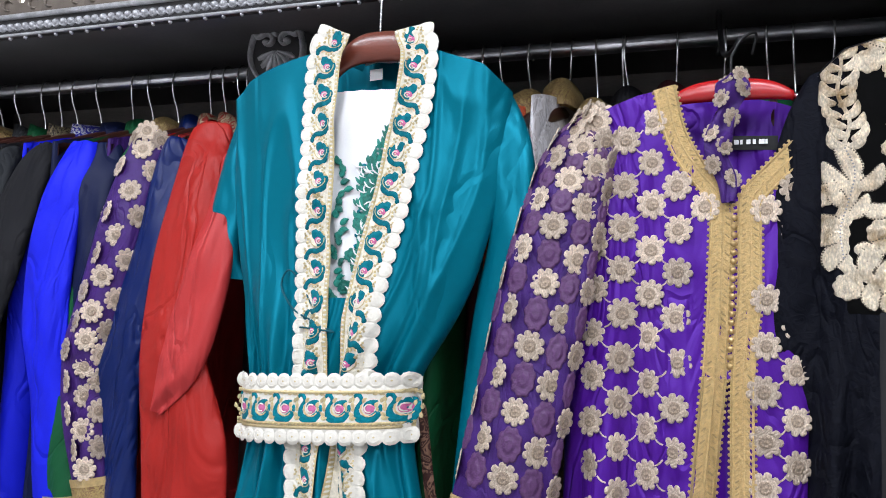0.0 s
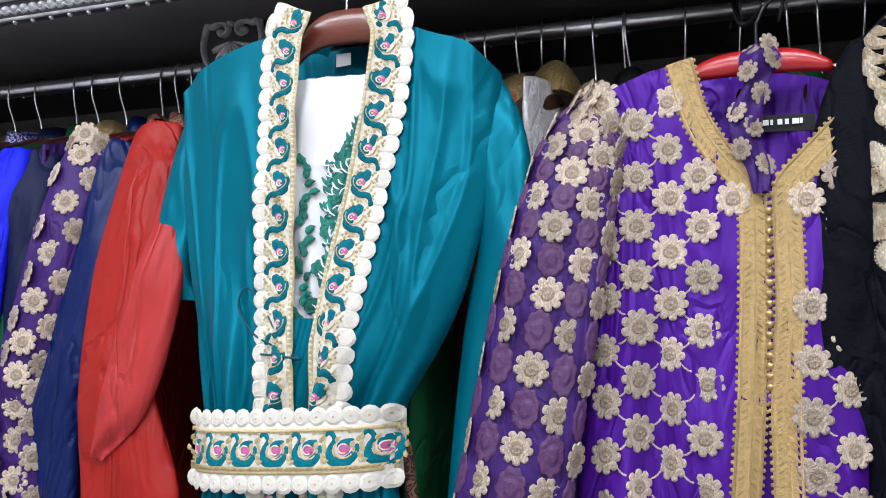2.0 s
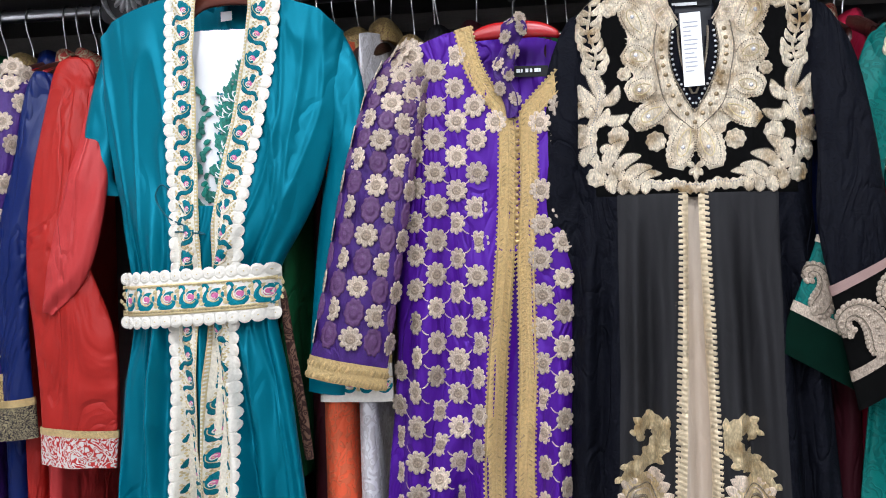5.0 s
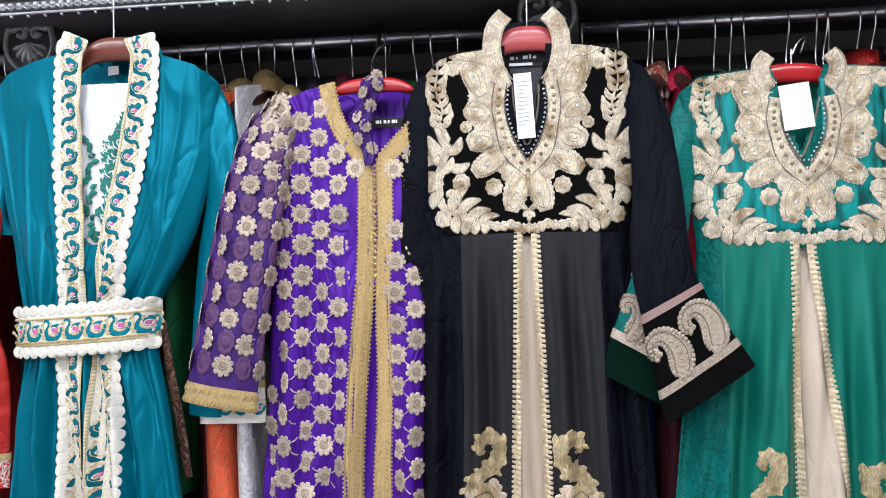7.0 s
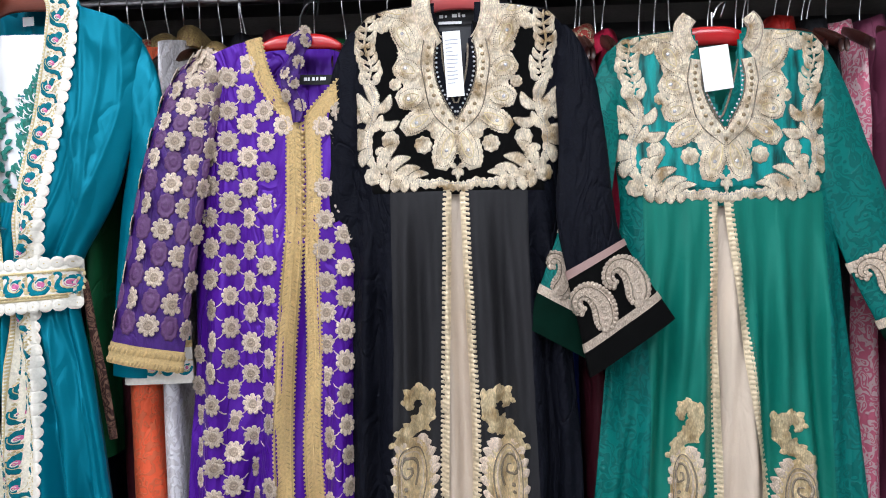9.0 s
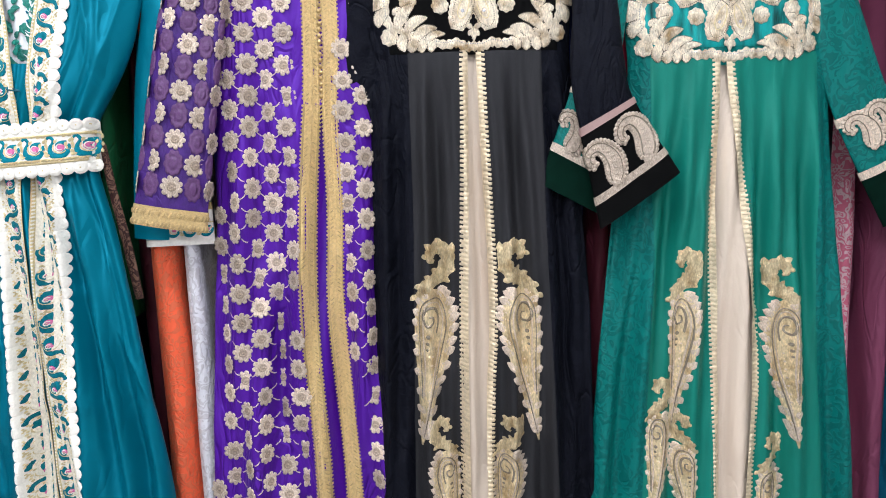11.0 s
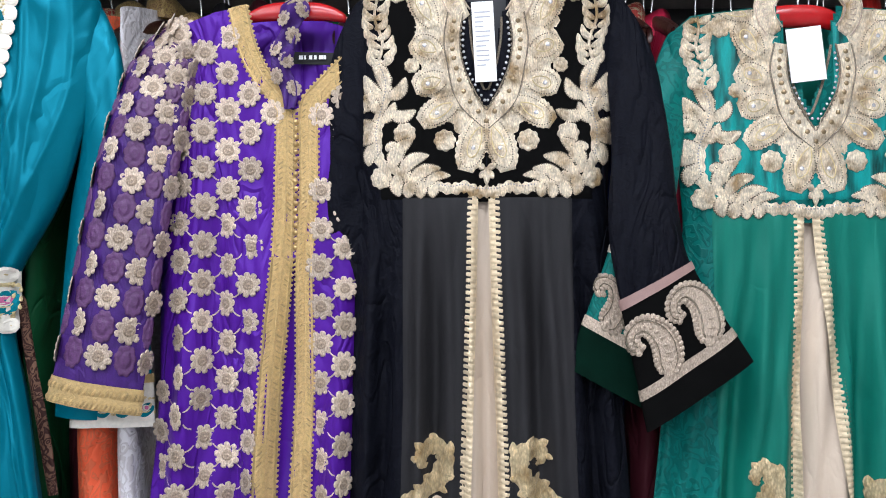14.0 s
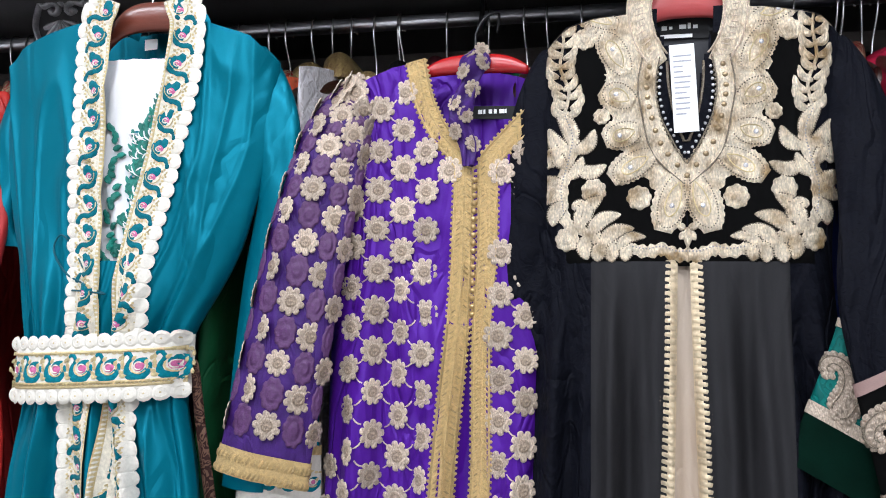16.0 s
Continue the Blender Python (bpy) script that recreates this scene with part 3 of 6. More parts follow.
# pilasters with scroll capitals
def pilaster(x, number):
    p = thing("pilaster_%d" % number, (x, 1.455, 0), "black lacquered pilaster with a pewter scroll and shell capital", "pilaster")
    p["kind"] = "structure"
    under(part("shaft", box_bm(x - 0.045, x + 0.045, 1.455, 1.85, 0.0, 1.875, 0.004), LACQUER), p)
    block = under(part("capital_block", box_bm(x - 0.060, x + 0.062, 1.45, 1.85, 1.872, CORNICE_Z + 0.026, 0.004), LACQUER), p)
    h = Heap()
    at = lambda a, b, q: (x + a * 1.12, 1.452 - q, 1.923 + b * 0.98)
    for s in (-1, 1):
        spiral = [(s * (0.018 + (0.019 - 0.0026 * i) * math.cos(i * 0.75 + 0.6)), 0.022 + (0.019 - 0.0026 * i) * math.sin(i * 0.75 + 0.6)) for i in range(7)]
        stroke(h, at, [(s * 0.012, -0.062), (s * 0.034, -0.04), (s * 0.048, -0.005), (s * 0.042, 0.035)] + spiral, [0.003, 0.0055, 0.006, 0.005, 0.003], 0.011, 0, 40, 7)
        dome(h, at, s * 0.019, 0.021, 0.007, 0.014)
    for k in range(-3, 4):
        a = -math.pi / 2 + k * 0.42
        stroke(h, at, [(0, 0.004), (0.02 * math.cos(a), 0.004 + 0.022 * math.sin(a)), (0.036 * math.cos(a), 0.004 + 0.046 * math.sin(a))], [0.002, 0.004, 0.0062, 0.002], 0.010, 0, 10, 6)
    leaf(h, at, 0, 0.03, math.pi / 2, 0.025, 0.008, 0, 0.012)
    h.make("scroll_capital", PEWTER, block)


pilaster(-0.757, 1)
pilaster(0.346, 2)
pilaster(1.449, 3)
pilaster(-1.86, 4)

ROD_Y, ROD_Z = 1.52, 1.912
for x0, x1 in ((-1.85, -0.72), (-0.70, 0.32), (0.33, 1.43)):
    rod = thing("clothes_rod", ((x0 + x1) / 2, ROD_Y, ROD_Z), "black lacquered steel clothes rod between the pilasters", "clothes rod", "rods of the rack")
    Heap().add(*tube([(x0, ROD_Y, ROD_Z), (x1, ROD_Y, ROD_Z)], 0.0125, 16)).make("pipe", STEEL_ROD, rod)
    for x in (x0 + 0.004, x1 - 0.004):
        Heap().add(*tube([(x - 0.004, ROD_Y, ROD_Z), (x + 0.004, ROD_Y, ROD_Z)], 0.022, 16)).make("flange", STEEL_ROD, rod)
rail = tagged(part("back_rail", box_bm(-2.9, 2.9, 1.80, 1.858, 1.855, 1.905, 0.006), LACQUER, None, "black lacquered rail on the back panel"), category="rail", kind="structure")


# ---- hangers ----
def front_hanger(x, y, z, width, mat, hook_top, label, bar=0.030, tilt=0.0, hook_mat=None, metal_ends=False, droop=0.10):
    """A hanger seen from its front: an arched bar, and a wire hook up to hook_top."""
    e = thing("clothes_hanger", (x, y, z), label, "hanger", "hangers")
    rows = []
    for s in np.linspace(-1, 1, 27):
        k = bar * (1 - 0.55 * abs(s) ** 3)
        rows.append((x + s * width / 2, z + tilt * s - droop * abs(s) ** 3.2, k))
    h, n = Heap(), 12
    verts = [(cx, y + 0.008 * math.sin(a), cz + k / 2 * math.cos(a) * (1 if abs(math.cos(a)) > 0.1 else 1)) for cx, cz, k in rows for a in [i * math.tau / n for i in range(n)]]
    h.add(verts, grid_faces(n, len(rows), True) + [tuple(range(n)), tuple(range(len(verts) - n, len(verts)))])
    h.make("bar", mat, e)
    if metal_ends:
        for s in (-1, 1):
            Heap().add(*tube([(x + s * width * 0.5, y, z - droop + tilt * s), (x + s * (width * 0.5 + 0.016), y, z - droop - 0.003 + tilt * s)], 0.0045)).make("clip", CHROME, e)
    Heap().add(*tube([(x, y, z), (x, y, z + 0.04), (x + 0.002, y, hook_top - 0.02), (x + 0.012, y + 0.004, hook_top), (x + 0.03, y + 0.02, hook_top + 0.012), (x + 0.026, y + 0.035, hook_top - 0.012)], 0.0019, 8, 40)).make("hook", hook_mat or CHROME, e)
    return e


def side_hanger(x, mat, tilt=0.0):
    """A hanger that hangs across the rod, seen from its end."""
    e = thing("clothes_hanger", (x, ROD_Y, 1.79), "wooden hanger with a chrome hook on the rod", "hanger", "hangers")
    pts = [(x + tilt * 0.3, ROD_Y - 0.002, 1.80), (x + tilt * 0.6, ROD_Y - 0.002, 1.84), (x + tilt, ROD_Y - 0.017, 1.884), (x + tilt, ROD_Y - 0.0165, 1.915), (x + tilt, ROD_Y - 0.002, 1.9282), (x + tilt, ROD_Y + 0.014, 1.920), (x + tilt, ROD_Y + 0.0175, 1.902)]
    Heap().add(*tube(pts, 0.0017, 8, 30)).make("hook", CHROME, e)
    rows = [(0.19 * s, -0.06 * abs(s) ** 1.6) for s in np.linspace(-1, 1, 17)]
    verts = [(x + tilt * 0.2 + 0.006 * math.sin(a), ROD_Y + dy, 1.797 + dz + 0.013 * math.cos(a)) for dy, dz in rows for a in [i * math.tau / 10 for i in range(10)]]
    Heap().add(verts, grid_faces(10, len(rows), True) + [tuple(range(10)), tuple(range(len(verts) - 10, len(verts)))]).make("bar", mat, e)
    return e


# ---- teal kaftan ----
teal = thing("teal_kaftan", (-0.48, 1.25, 0.42), "teal taffeta kaftan robe with peacock trim and wide belt, hung open-necked", "kaftan", "kaftans on display")
TB = Body([(1.90, -0.713, -0.272, 1.236), (1.75, -0.711, -0.268, 1.232), (1.65, -0.702, -0.272, 1.225), (1.51, -0.674, -0.31, 1.215), (1.44, -0.664, -0.345, 1.21), (1.375, -0.65, -0.388, 1.212),
           (1.29, -0.645, -0.39, 1.21), (1.19, -0.668, -0.362, 1.205), (1.04, -0.68, -0.338, 1.20), (0.735, -0.70, -0.303, 1.19), (0.42, -0.72, -0.28, 1.185)], 0.045, 1.847, 0.050,
          folds=((0.016, 9, 2, 1.31, 1.1), (0.011, 21, -3, 1.31, 1.2), (0.003, 7, 11, 1.8, 1.5), (0.008, 13, 9, 1.56, 1.40), (0.005, 29, 4, 1.52, 1.40)), crease=0.006, seed=1.0)
T_L = lambda z: float(np.interp(z, [1.40, 1.50, 1.82, 1.90], [-0.500, -0.503, -0.513, -0.515]))
T_R = lambda z: float(np.interp(z, [1.40, 1.483, 1.60, 1.70, 1.815, 1.90], [-0.497, -0.478, -0.456, -0.438, -0.418, -0.410]))
TB.shell("robe_body", TEAL, teal, 140, 190, hole=lambda x, z: z > 1.48 and T_L(z) - 0.012 < x < T_R(z) + 0.012)
Sleeve([(-0.700, 1.288, 1.765, 0.016, 0.014), (-0.712, 1.276, 1.69, 0.022, 0.020), (-0.720, 1.270, 1.61, 0.028, 0.022), (-0.722, 1.268, 1.545, 0.031, 0.022), (-0.714, 1.272, 1.512, 0.034, 0.018)], 0.003, 2.0, skew=-0.35).shell("sleeve", TEAL, teal)
Sleeve([(-0.292, 1.284, 1.768, 0.022, 0.02), (-0.272, 1.275, 1.69, 0.034, 0.03), (-0.262, 1.268, 1.58, 0.032, 0.03), (-0.282, 1.272, 1.46, 0.034, 0.028), (-0.300, 1.275, 1.30, 0.034, 0.02), (-0.312, 1.278, 1.16, 0.034, 0.016)], 0.005, 5.0).shell("sleeve", TEAL, teal)
# ---- purple kaftan ----
purple = thing("purple_kaftan", (0.02, 1.30, 0.42), "purple kaftan with gold flower embroidery and a gold braided button placket", "kaftan", "kaftans on display")
PB = Body([(1.78, -0.185, 0.15, 1.268), (1.60, -0.180, 0.15, 1.262), (1.43, -0.188, 0.15, 1.258), (1.20, -0.190, 0.15, 1.245), (1.01, -0.208, 0.15, 1.235), (0.72, -0.226, 0.15, 1.225), (0.42, -0.24, 0.16, 1.22)], 0.035, 1.772, 0.05,
          folds=((0.016, 10, 1, 1.68, 1.1), (0.008, 19, -3, 1.65, 1.0), (0.003, 4, 7, 2.0, 1.5)), crease=0.004, seed=3.0)
P_NECK = lambda z: float(np.interp(z, [1.609, 1.63, 1.68, 1.765], [0.028, 0.0, -0.035, -0.062]))
P_NECKR = lambda z: float(np.interp(z, [1.609, 1.64, 1.70], [0.028, 0.058, 0.115]))
P_L = lambda z: float(np.interp(z, [0.42, 0.71, 1.01, 1.2, 1.4, 1.6], [0.0, 0.005, -0.006, 0.0, 0.013, 0.020]))
P_R = lambda z: float(np.interp(z, [0.42, 0.71, 1.01, 1.2, 1.4, 1.6], [0.035, 0.032, 0.014, 0.020, 0.019, 0.028]))
PB.shell("robe_body", VIOLET, purple, hole=lambda x, z: (z > 1.609 and P_NECK(z) < x < P_NECKR(z)) or (z < 1.40 and P_L(z) - 0.006 < x < P_R(z) + 0.006))
PS = Sleeve([(-0.150, 1.288, 1.728, 0.030, 0.02), (-0.178, 1.268, 1.66, 0.050, 0.03), (-0.205, 1.245, 1.53, 0.058, 0.030), (-0.235, 1.235, 1.36, 0.062, 0.026), (-0.266, 1.228, 1.185, 0.067, 0.022)], 0.005, 1.0)
P_SLEEVE = PS.shell("sleeve", ORGANZA, purple, label="sheer violet organza sleeve over navy lining")
# ---- black kaftan ----
black = thing("black_kaftan", (0.3, 1.26, 0.42), "black kaftan with champagne-gold embroidered bodice over grey chiffon skirt", "kaftan", "kaftans on display")
BB = Body([(1.84, 0.12, 0.50, 1.250), (1.70, 0.118, 0.492, 1.242), (1.60, 0.120, 0.485, 1.238), (1.48, 0.116, 0.478, 1.234), (1.42, 0.110, 0.482, 1.23), (1.02, 0.096, 0.508, 1.212), (0.72, 0.088, 0.510, 1.20), (0.42, 0.08, 0.52, 1.195)], 0.034, 1.818, 0.022,
          folds=((0.012, 17, 1, 1.475, 1.25), (0.008, 33, -2, 1.475, 1.3), (0.002, 5, 6, 2.0, 1.5)), seed=5.0)
B_L = lambda z: float(np.interp(z, [0.42, 0.79, 1.02, 1.45], [0.266, 0.267, 0.272, 0.287]))
B_R = lambda z: float(np.interp(z, [0.42, 0.79, 1.02, 1.45], [0.302, 0.304, 0.318, 0.305]))
BV = lambda z, d=0.0: float(np.interp(z, [1.637, 1.68, 1.72, 1.75, 1.80], [0.0, 0.015, 0.022, 0.024, 0.040])) + d
BB.shell("robe_body", BLACK, black, hole=lambda x, z: (z > 1.637 and abs(x - 0.301) < BV(z)) or (z < 1.485 and B_L(z) - 0.007 < x < B_R(z) + 0.007))
BS = Sleeve([(0.486, 1.285, 1.765, 0.026, 0.016), (0.512, 1.264, 1.68, 0.036, 0.024), (0.520, 1.226, 1.55, 0.042, 0.028), (0.517, 1.200, 1.45, 0.050, 0.026), (0.533, 1.190, 1.357, 0.056, 0.024), (0.590, 1.182, 1.207, 0.086, 0.020)], 0.004, 3.0, skew=0.22)
B_SLEEVE = BS.shell("sleeve", BLACK, black)
Sleeve([(0.132, 1.286, 1.765, 0.026, 0.016), (0.104, 1.276, 1.68, 0.032, 0.022), (0.092, 1.268, 1.55, 0.034, 0.022), (0.098, 1.268, 1.42, 0.034, 0.018), (0.118, 1.272, 1.30, 0.030, 0.012), (0.118, 1.272, 1.10, 0.034, 0.012)], 0.007, 7.0).shell("sleeve", BLACK, black)
# ---- green kaftan ----
green = thing("green_kaftan", (0.76, 1.26, 0.42), "green kaftan with champagne-gold embroidered bodice and satin front panel", "kaftan", "kaftans on display")
GB = Body([(1.78, 0.565, 0.955, 1.242), (1.60, 0.575, 0.957, 1.235), (1.44, 0.590, 0.965, 1.230), (1.20, 0.560, 0.985, 1.222), (0.90, 0.525, 1.01, 1.21), (0.70, 0.507, 1.027, 1.20), (0.42, 0.49, 1.04, 1.19)], 0.034, 1.756, 0.016,
          folds=((0.012, 16, 1, 1.44, 1.2), (0.009, 31, -2, 1.44, 1.2), (0.002, 5, 6, 2.0, 1.5)), seed=8.0)
G_L = lambda z: float(np.interp(z, [0.42, 1.437], [0.747, 0.7485]))
G_R = lambda z: float(np.interp(z, [0.42, 0.71, 0.90, 1.437], [0.80, 0.805, 0.822, 0.763]))
GV = lambda z, d=0.0: float(np.interp(z, [1.60, 1.68, 1.73, 1.76], [0.0, 0.03, 0.037, 0.05])) + d
GB.shell("robe_body", GREEN, green, 110, 130, hole=lambda x, z: (z > 1.60 and abs(x - 0.758) < GV(z)) or (z < 1.455 and G_L(z) - 0.007 < x < G_R(z) + 0.007))
GS = Sleeve([(0.590, 1.280, 1.715, 0.022, 0.016), (0.566, 1.262, 1.63, 0.032, 0.022), (0.530, 1.238, 1.50, 0.044, 0.028), (0.520, 1.228, 1.44, 0.042, 0.022), (0.511, 1.225, 1.385, 0.042, 0.018), (0.468, 1.222, 1.212, 0.062, 0.014)], 0.004, 3.0, skew=-0.26)
G_SLEEVE = GS.shell("sleeve", GREEN, green)
GS2 = Sleeve([(0.938, 1.280, 1.715, 0.024, 0.016), (0.958, 1.268, 1.635, 0.038, 0.022), (0.982, 1.258, 1.51, 0.052, 0.026), (1.030, 1.246, 1.36, 0.056, 0.022), (1.125, 1.228, 1.16, 0.058, 0.018)], 0.004, 9.0)
G_SLEEVE_2 = GS2.shell("sleeve", GREEN, green)


# ---- stitched trims ----
def on_path(at, pts, n=80):
    """A map whose x runs across a line on the cloth and whose z runs down along it, in metres; and the line's length."""
    c = curve_at(pts, n)
    d = np.concatenate([[0], np.cumsum(np.linalg.norm(np.diff(c, axis=0), axis=1))])
    t = np.gradient(c, axis=0)
    t /= np.linalg.norm(t, axis=1)[:, None]

    def f(x, z, h):
        p = [float(np.interp(-z, d, q)) for q in (c[:, 0], c[:, 1], t[:, 0], t[:, 1])]
        return at(p[0] - p[3] * x, p[1] + p[2] * x, h)
    return f, float(d[-1])


def on_sleeve(sl, s0):
    """A map on a sleeve: x across in metres, z down along it from s0 in metres."""
    d = np.concatenate([[0], np.cumsum(np.linalg.norm(np.diff(sl.c[:, :3], axis=0), axis=1))])
    grid = np.linspace(0, 1, sl.n)
    d0 = float(np.interp(s0, grid, d))

    def f(x, z, h):
        s = float(np.interp(d0 - z, d, grid))
        hw = float(np.interp(s, np.linspace(0, 1, sl.n), sl.c[:, 3]))
        return tuple(sl.point(s, math.asin(max(-1, min(1, x / hw))) / (math.pi / 2), h))
    return f


def peacock(parent, at, x, z, k, flip=1, scallop=(-1,), turn=0.0, name="peacock_motif"):
    """One repeat of the peacock trim: white scallop, dark teal swan curl, magenta eye, gold stitches. k: its pitch."""
    h = Heap()
    ct, st = math.cos(turn), math.sin(turn)

    def p(u, v):
        u *= flip
        return (x + k * (u * ct - v * st), z + k * (u * st + v * ct))
    for s in scallop:
        cx, cz = p(s * 0.60, 0.0)
        dome(h, at, cx, cz, 0.44 * k, 0.0028, 0, 12, 3)
        ring(h, at, cx, cz, 0.22 * k, 0.045 * k, 0.006, 0, 0, math.tau, 10)
    stroke(h, at, [p(-0.34, 0.30), p(-0.18, 0.42), p(-0.06, 0.24), p(-0.20, -0.02), p(-0.14, -0.28), p(0.16, -0.36), p(0.42, -0.14), p(0.50, 0.16)], [0.05 * k, 0.10 * k, 0.08 * k, 0.10 * k, 0.17 * k, 0.20 * k, 0.15 * k, 0.04 * k], 0.0035, 1, 22, 5)
    stroke(h, at, [p(0.02, -0.06), p(0.20, 0.12), p(0.46, 0.22)], [0.10 * k, 0.22 * k, 0.16 * k, 0.04 * k], 0.003, 1, 8, 5)
    cx, cz = p(0.16, 0.0)
    dome(h, at, cx, cz, 0.19 * k, 0.0055, 2, 9, 3)
    ring(h, at, cx, cz, 0.12 * k, 0.028 * k, 0.0075, 0, 0.5, 5.6, 9)
    ring(h, at, cx, cz, 0.245 * k, 0.035 * k, 0.0045, 3, 2.4, 6.0, 10)
    for u, v, a in ((-0.42, 0.16, 1.0), (-0.44, -0.12, 2.0), (-0.36, -0.36, 0.4), (0.36, 0.02, 1.2), (-0.02, 0.16, 0.9), (0.08, 0.42, 0.6), (0.26, 0.40, 0.2), (0.42, 0.44, -0.3), (-0.30, 0.02, 1.6), (-0.28, -0.22, 2.4), (0.62, -0.1, 1.5), (0.62, 0.2, 1.5), (0.60, -0.36, 1.7)):
        cx, cz = p(u, v)
        leaf(h, at, cx, cz, turn + a, 0.2 * k, 0.075 * k, 3, 0.0035)
    return h.make(name, [CREAM, PEACOCK, PINK, GOLD_PALE], parent)


def band(heap, at, length, w, h=0.0018, slot=0, x=0.0):
    n = max(6, int(length / 0.008))
    stroke(heap, at, [(x, -length * i / 8) for i in range(9)], [w, w], h, slot, n, 5)


def braid(heap, at, length, w, pitch=0.0075, slot=0):
    """Gold braid: ground, two edge cords, crossed stitches and a looped picot edge."""
    band(heap, at, length, w, 0.0015, slot)
    for s in (-0.86, 0.1, 0.86):
        band(heap, at, length, w * 0.12, 0.0036, slot, s * w)
    n = int(length / pitch)
    for i in range(n):
        z = -(i + 0.5) * pitch
        for s in (-1, 1):
            dome(heap, at, s * w * 1.04, z, 0.0024, 0.003, slot, 6, 2)
        for s, c in ((1, -0.42), (-1, 0.48)):
            stroke(heap, at, [(w * (c - 0.26), z - s * pitch * 0.45), (w * c, z), (w * (c + 0.26), z + s * pitch * 0.45)], [0.0012, 0.0016, 0.0012], 0.0034, slot, 4, 4)


def rope(heap, at, length, w, pitch=0.011, slot=0, cord=1, side=1):
    """A scalloped rope edge of slanted stitches, with a dark bead cord beside it."""
    band(heap, at, length, w, 0.0024, slot)
    for i in range(int(length / pitch)):
        z = -(i + 0.5) * pitch
        stroke(heap, at, [(-w * 0.95, z + 0.12 * pitch), (0, z + 0.10 * pitch), (w * 0.95, z - 0.12 * pitch)], [0.40 * pitch, 0.47 * pitch, 0.47 * pitch, 0.40 * pitch], 0.0044, slot, 7, 6)
    for i in range(int(length / 0.005)):
        dome(heap, at, side * w * 1.12, -i * 0.005, 0.0015, 0.003, cord, 5, 2)


GROUND = material("cream_gold_ground", (0.76, 0.70, 0.58), 0.45, 0.1, var=0.3, scale=200, fine=1600, bump=0.8)
GOLD_PALE = material("pale_gold_thread", (0.62, 0.50, 0.27), 0.38, 0.35, var=0.25, scale=200, fine=1600, bump=0.9, rand=0.2)

# ---- teal kaftan: trims, belt, inside ----
PITCH = 0.0430


def trim_motif(parent, at, z, flip):
    """One repeat of the front trim: two white scallops, a teal peacock with a magenta eye and a curled tail, gold knots."""
    h = Heap()
    p = lambda u, v: (flip * u * 0.001, z + v * 0.001)
    for v in (10.75, -10.75):
        dome(h, at, *p(-17, v), 0.0125, 0.0042, 0, 14, 3)
        ring(h, at, *p(-18, v), 0.0088, 0.0010, 0.0034, 0, 0, math.tau, 14)
        for a in range(3):
            dome(h, lambda x, zz, g: at(x, zz, g + 0.003), *p(-11.5 + 1.5 * (a % 2), v - 3 + 3 * a), 0.0019, 0.0038, 3, 6, 2)
    stroke(h, at, [p(1, 20), p(4, 13), p(8, 9.5), p(12, 4), p(11, -1), p(5, -2)], [0.004, 0.0090, 0.0104, 0.0098, 0.0075, 0.003], 0.0036, 1, 20, 7)
    stroke(h, at, [p(17, 3), p(16, -6), p(8, -11.5), p(-2, -11), p(-8, -15), p(-9, -20), p(-6, -21.5)], [0.001, 0.0040, 0.0054, 0.0050, 0.0042, 0.0046, 0.0018], 0.0040, 1, 26, 7)
    dome(h, at, *p(8.5, 4.5), 0.0072, 0.0050, 2, 10, 3)
    ring(h, at, *p(9.5, 2.5), 0.0036, 0.0013, 0.0062, 0, 0, math.tau, 10)
    dome(h, at, *p(9.5, 2.5), 0.0020, 0.0060, 3, 6, 2)
    stroke(h, at, [p(-4, 9), p(-3, 2), p(3, -4.5), p(11, -5), p(17, 1), p(17.5, 9)], [0.0009] * 2, 0.0058, 3, 18, 4)
    stroke(h, at, [p(14, -13), p(6, -16.5), p(-1, -15.5), p(-4, -20)], [0.0009] * 2, 0.0058, 3, 12, 4)
    for u, v in ((-7, 6), (-8, 1), (-6, -4), (-9, 10), (3, -19), (7, -20), (11, -18), (15, -20), (-4, 14), (-7, 17), (15, 15), (17, 12), (12, 19)):
        dome(h, at, *p(u, v), 0.0024, 0.0050, 3, 7, 2)
    return h.make("peacock_motif", [CREAM, PEACOCK, PINK, GOLD_PALE], parent)


PEACOCK = material("peacock_teal_thread", (0.0, 0.155, 0.205), 0.5, 0.15, var=0.3, scale=200, fine=1500, bump=0.7, rand=0.2, spec=0.12)
for pts, flip in (([(-0.520, 1.872), (-0.541, 1.825), (-0.540, 1.66), (-0.535, 1.50), (-0.530, 1.37)], 1),
                  ([(-0.404, 1.868), (-0.392, 1.815), (-0.416, 1.66), (-0.451, 1.49), (-0.462, 1.37)], -1),
                  ([(-0.533, 1.295), (-0.533, 1.17), (-0.530, 0.78), (-0.53, 0.43)], 1),
                  ([(-0.468, 1.295), (-0.468, 1.17), (-0.470, 0.78), (-0.47, 0.43)], -1)):
    at, length = on_path(lambda x, z, h: TB.at(x, z, h + 0.010), pts, 120)
    h = Heap()
    band(h, at, length, 0.019, 0.0018, 0, flip * 0.004)
    band(h, at, length, 0.0032, 0.0045, 1, flip * 0.0245)
    for i in range(int(length / 0.0062)):
        dome(h, at, flip * 0.0245, -0.003 - i * 0.0062, 0.0027, 0.0066, 2, 6, 2)
    h.make("trim_ground", [GROUND, GOLD_PALE, CREAM], teal)
    count = math.ceil(length / PITCH)
    for i in range(count):
        trim_motif(teal, at, -(i + 0.5) * length / count, flip)
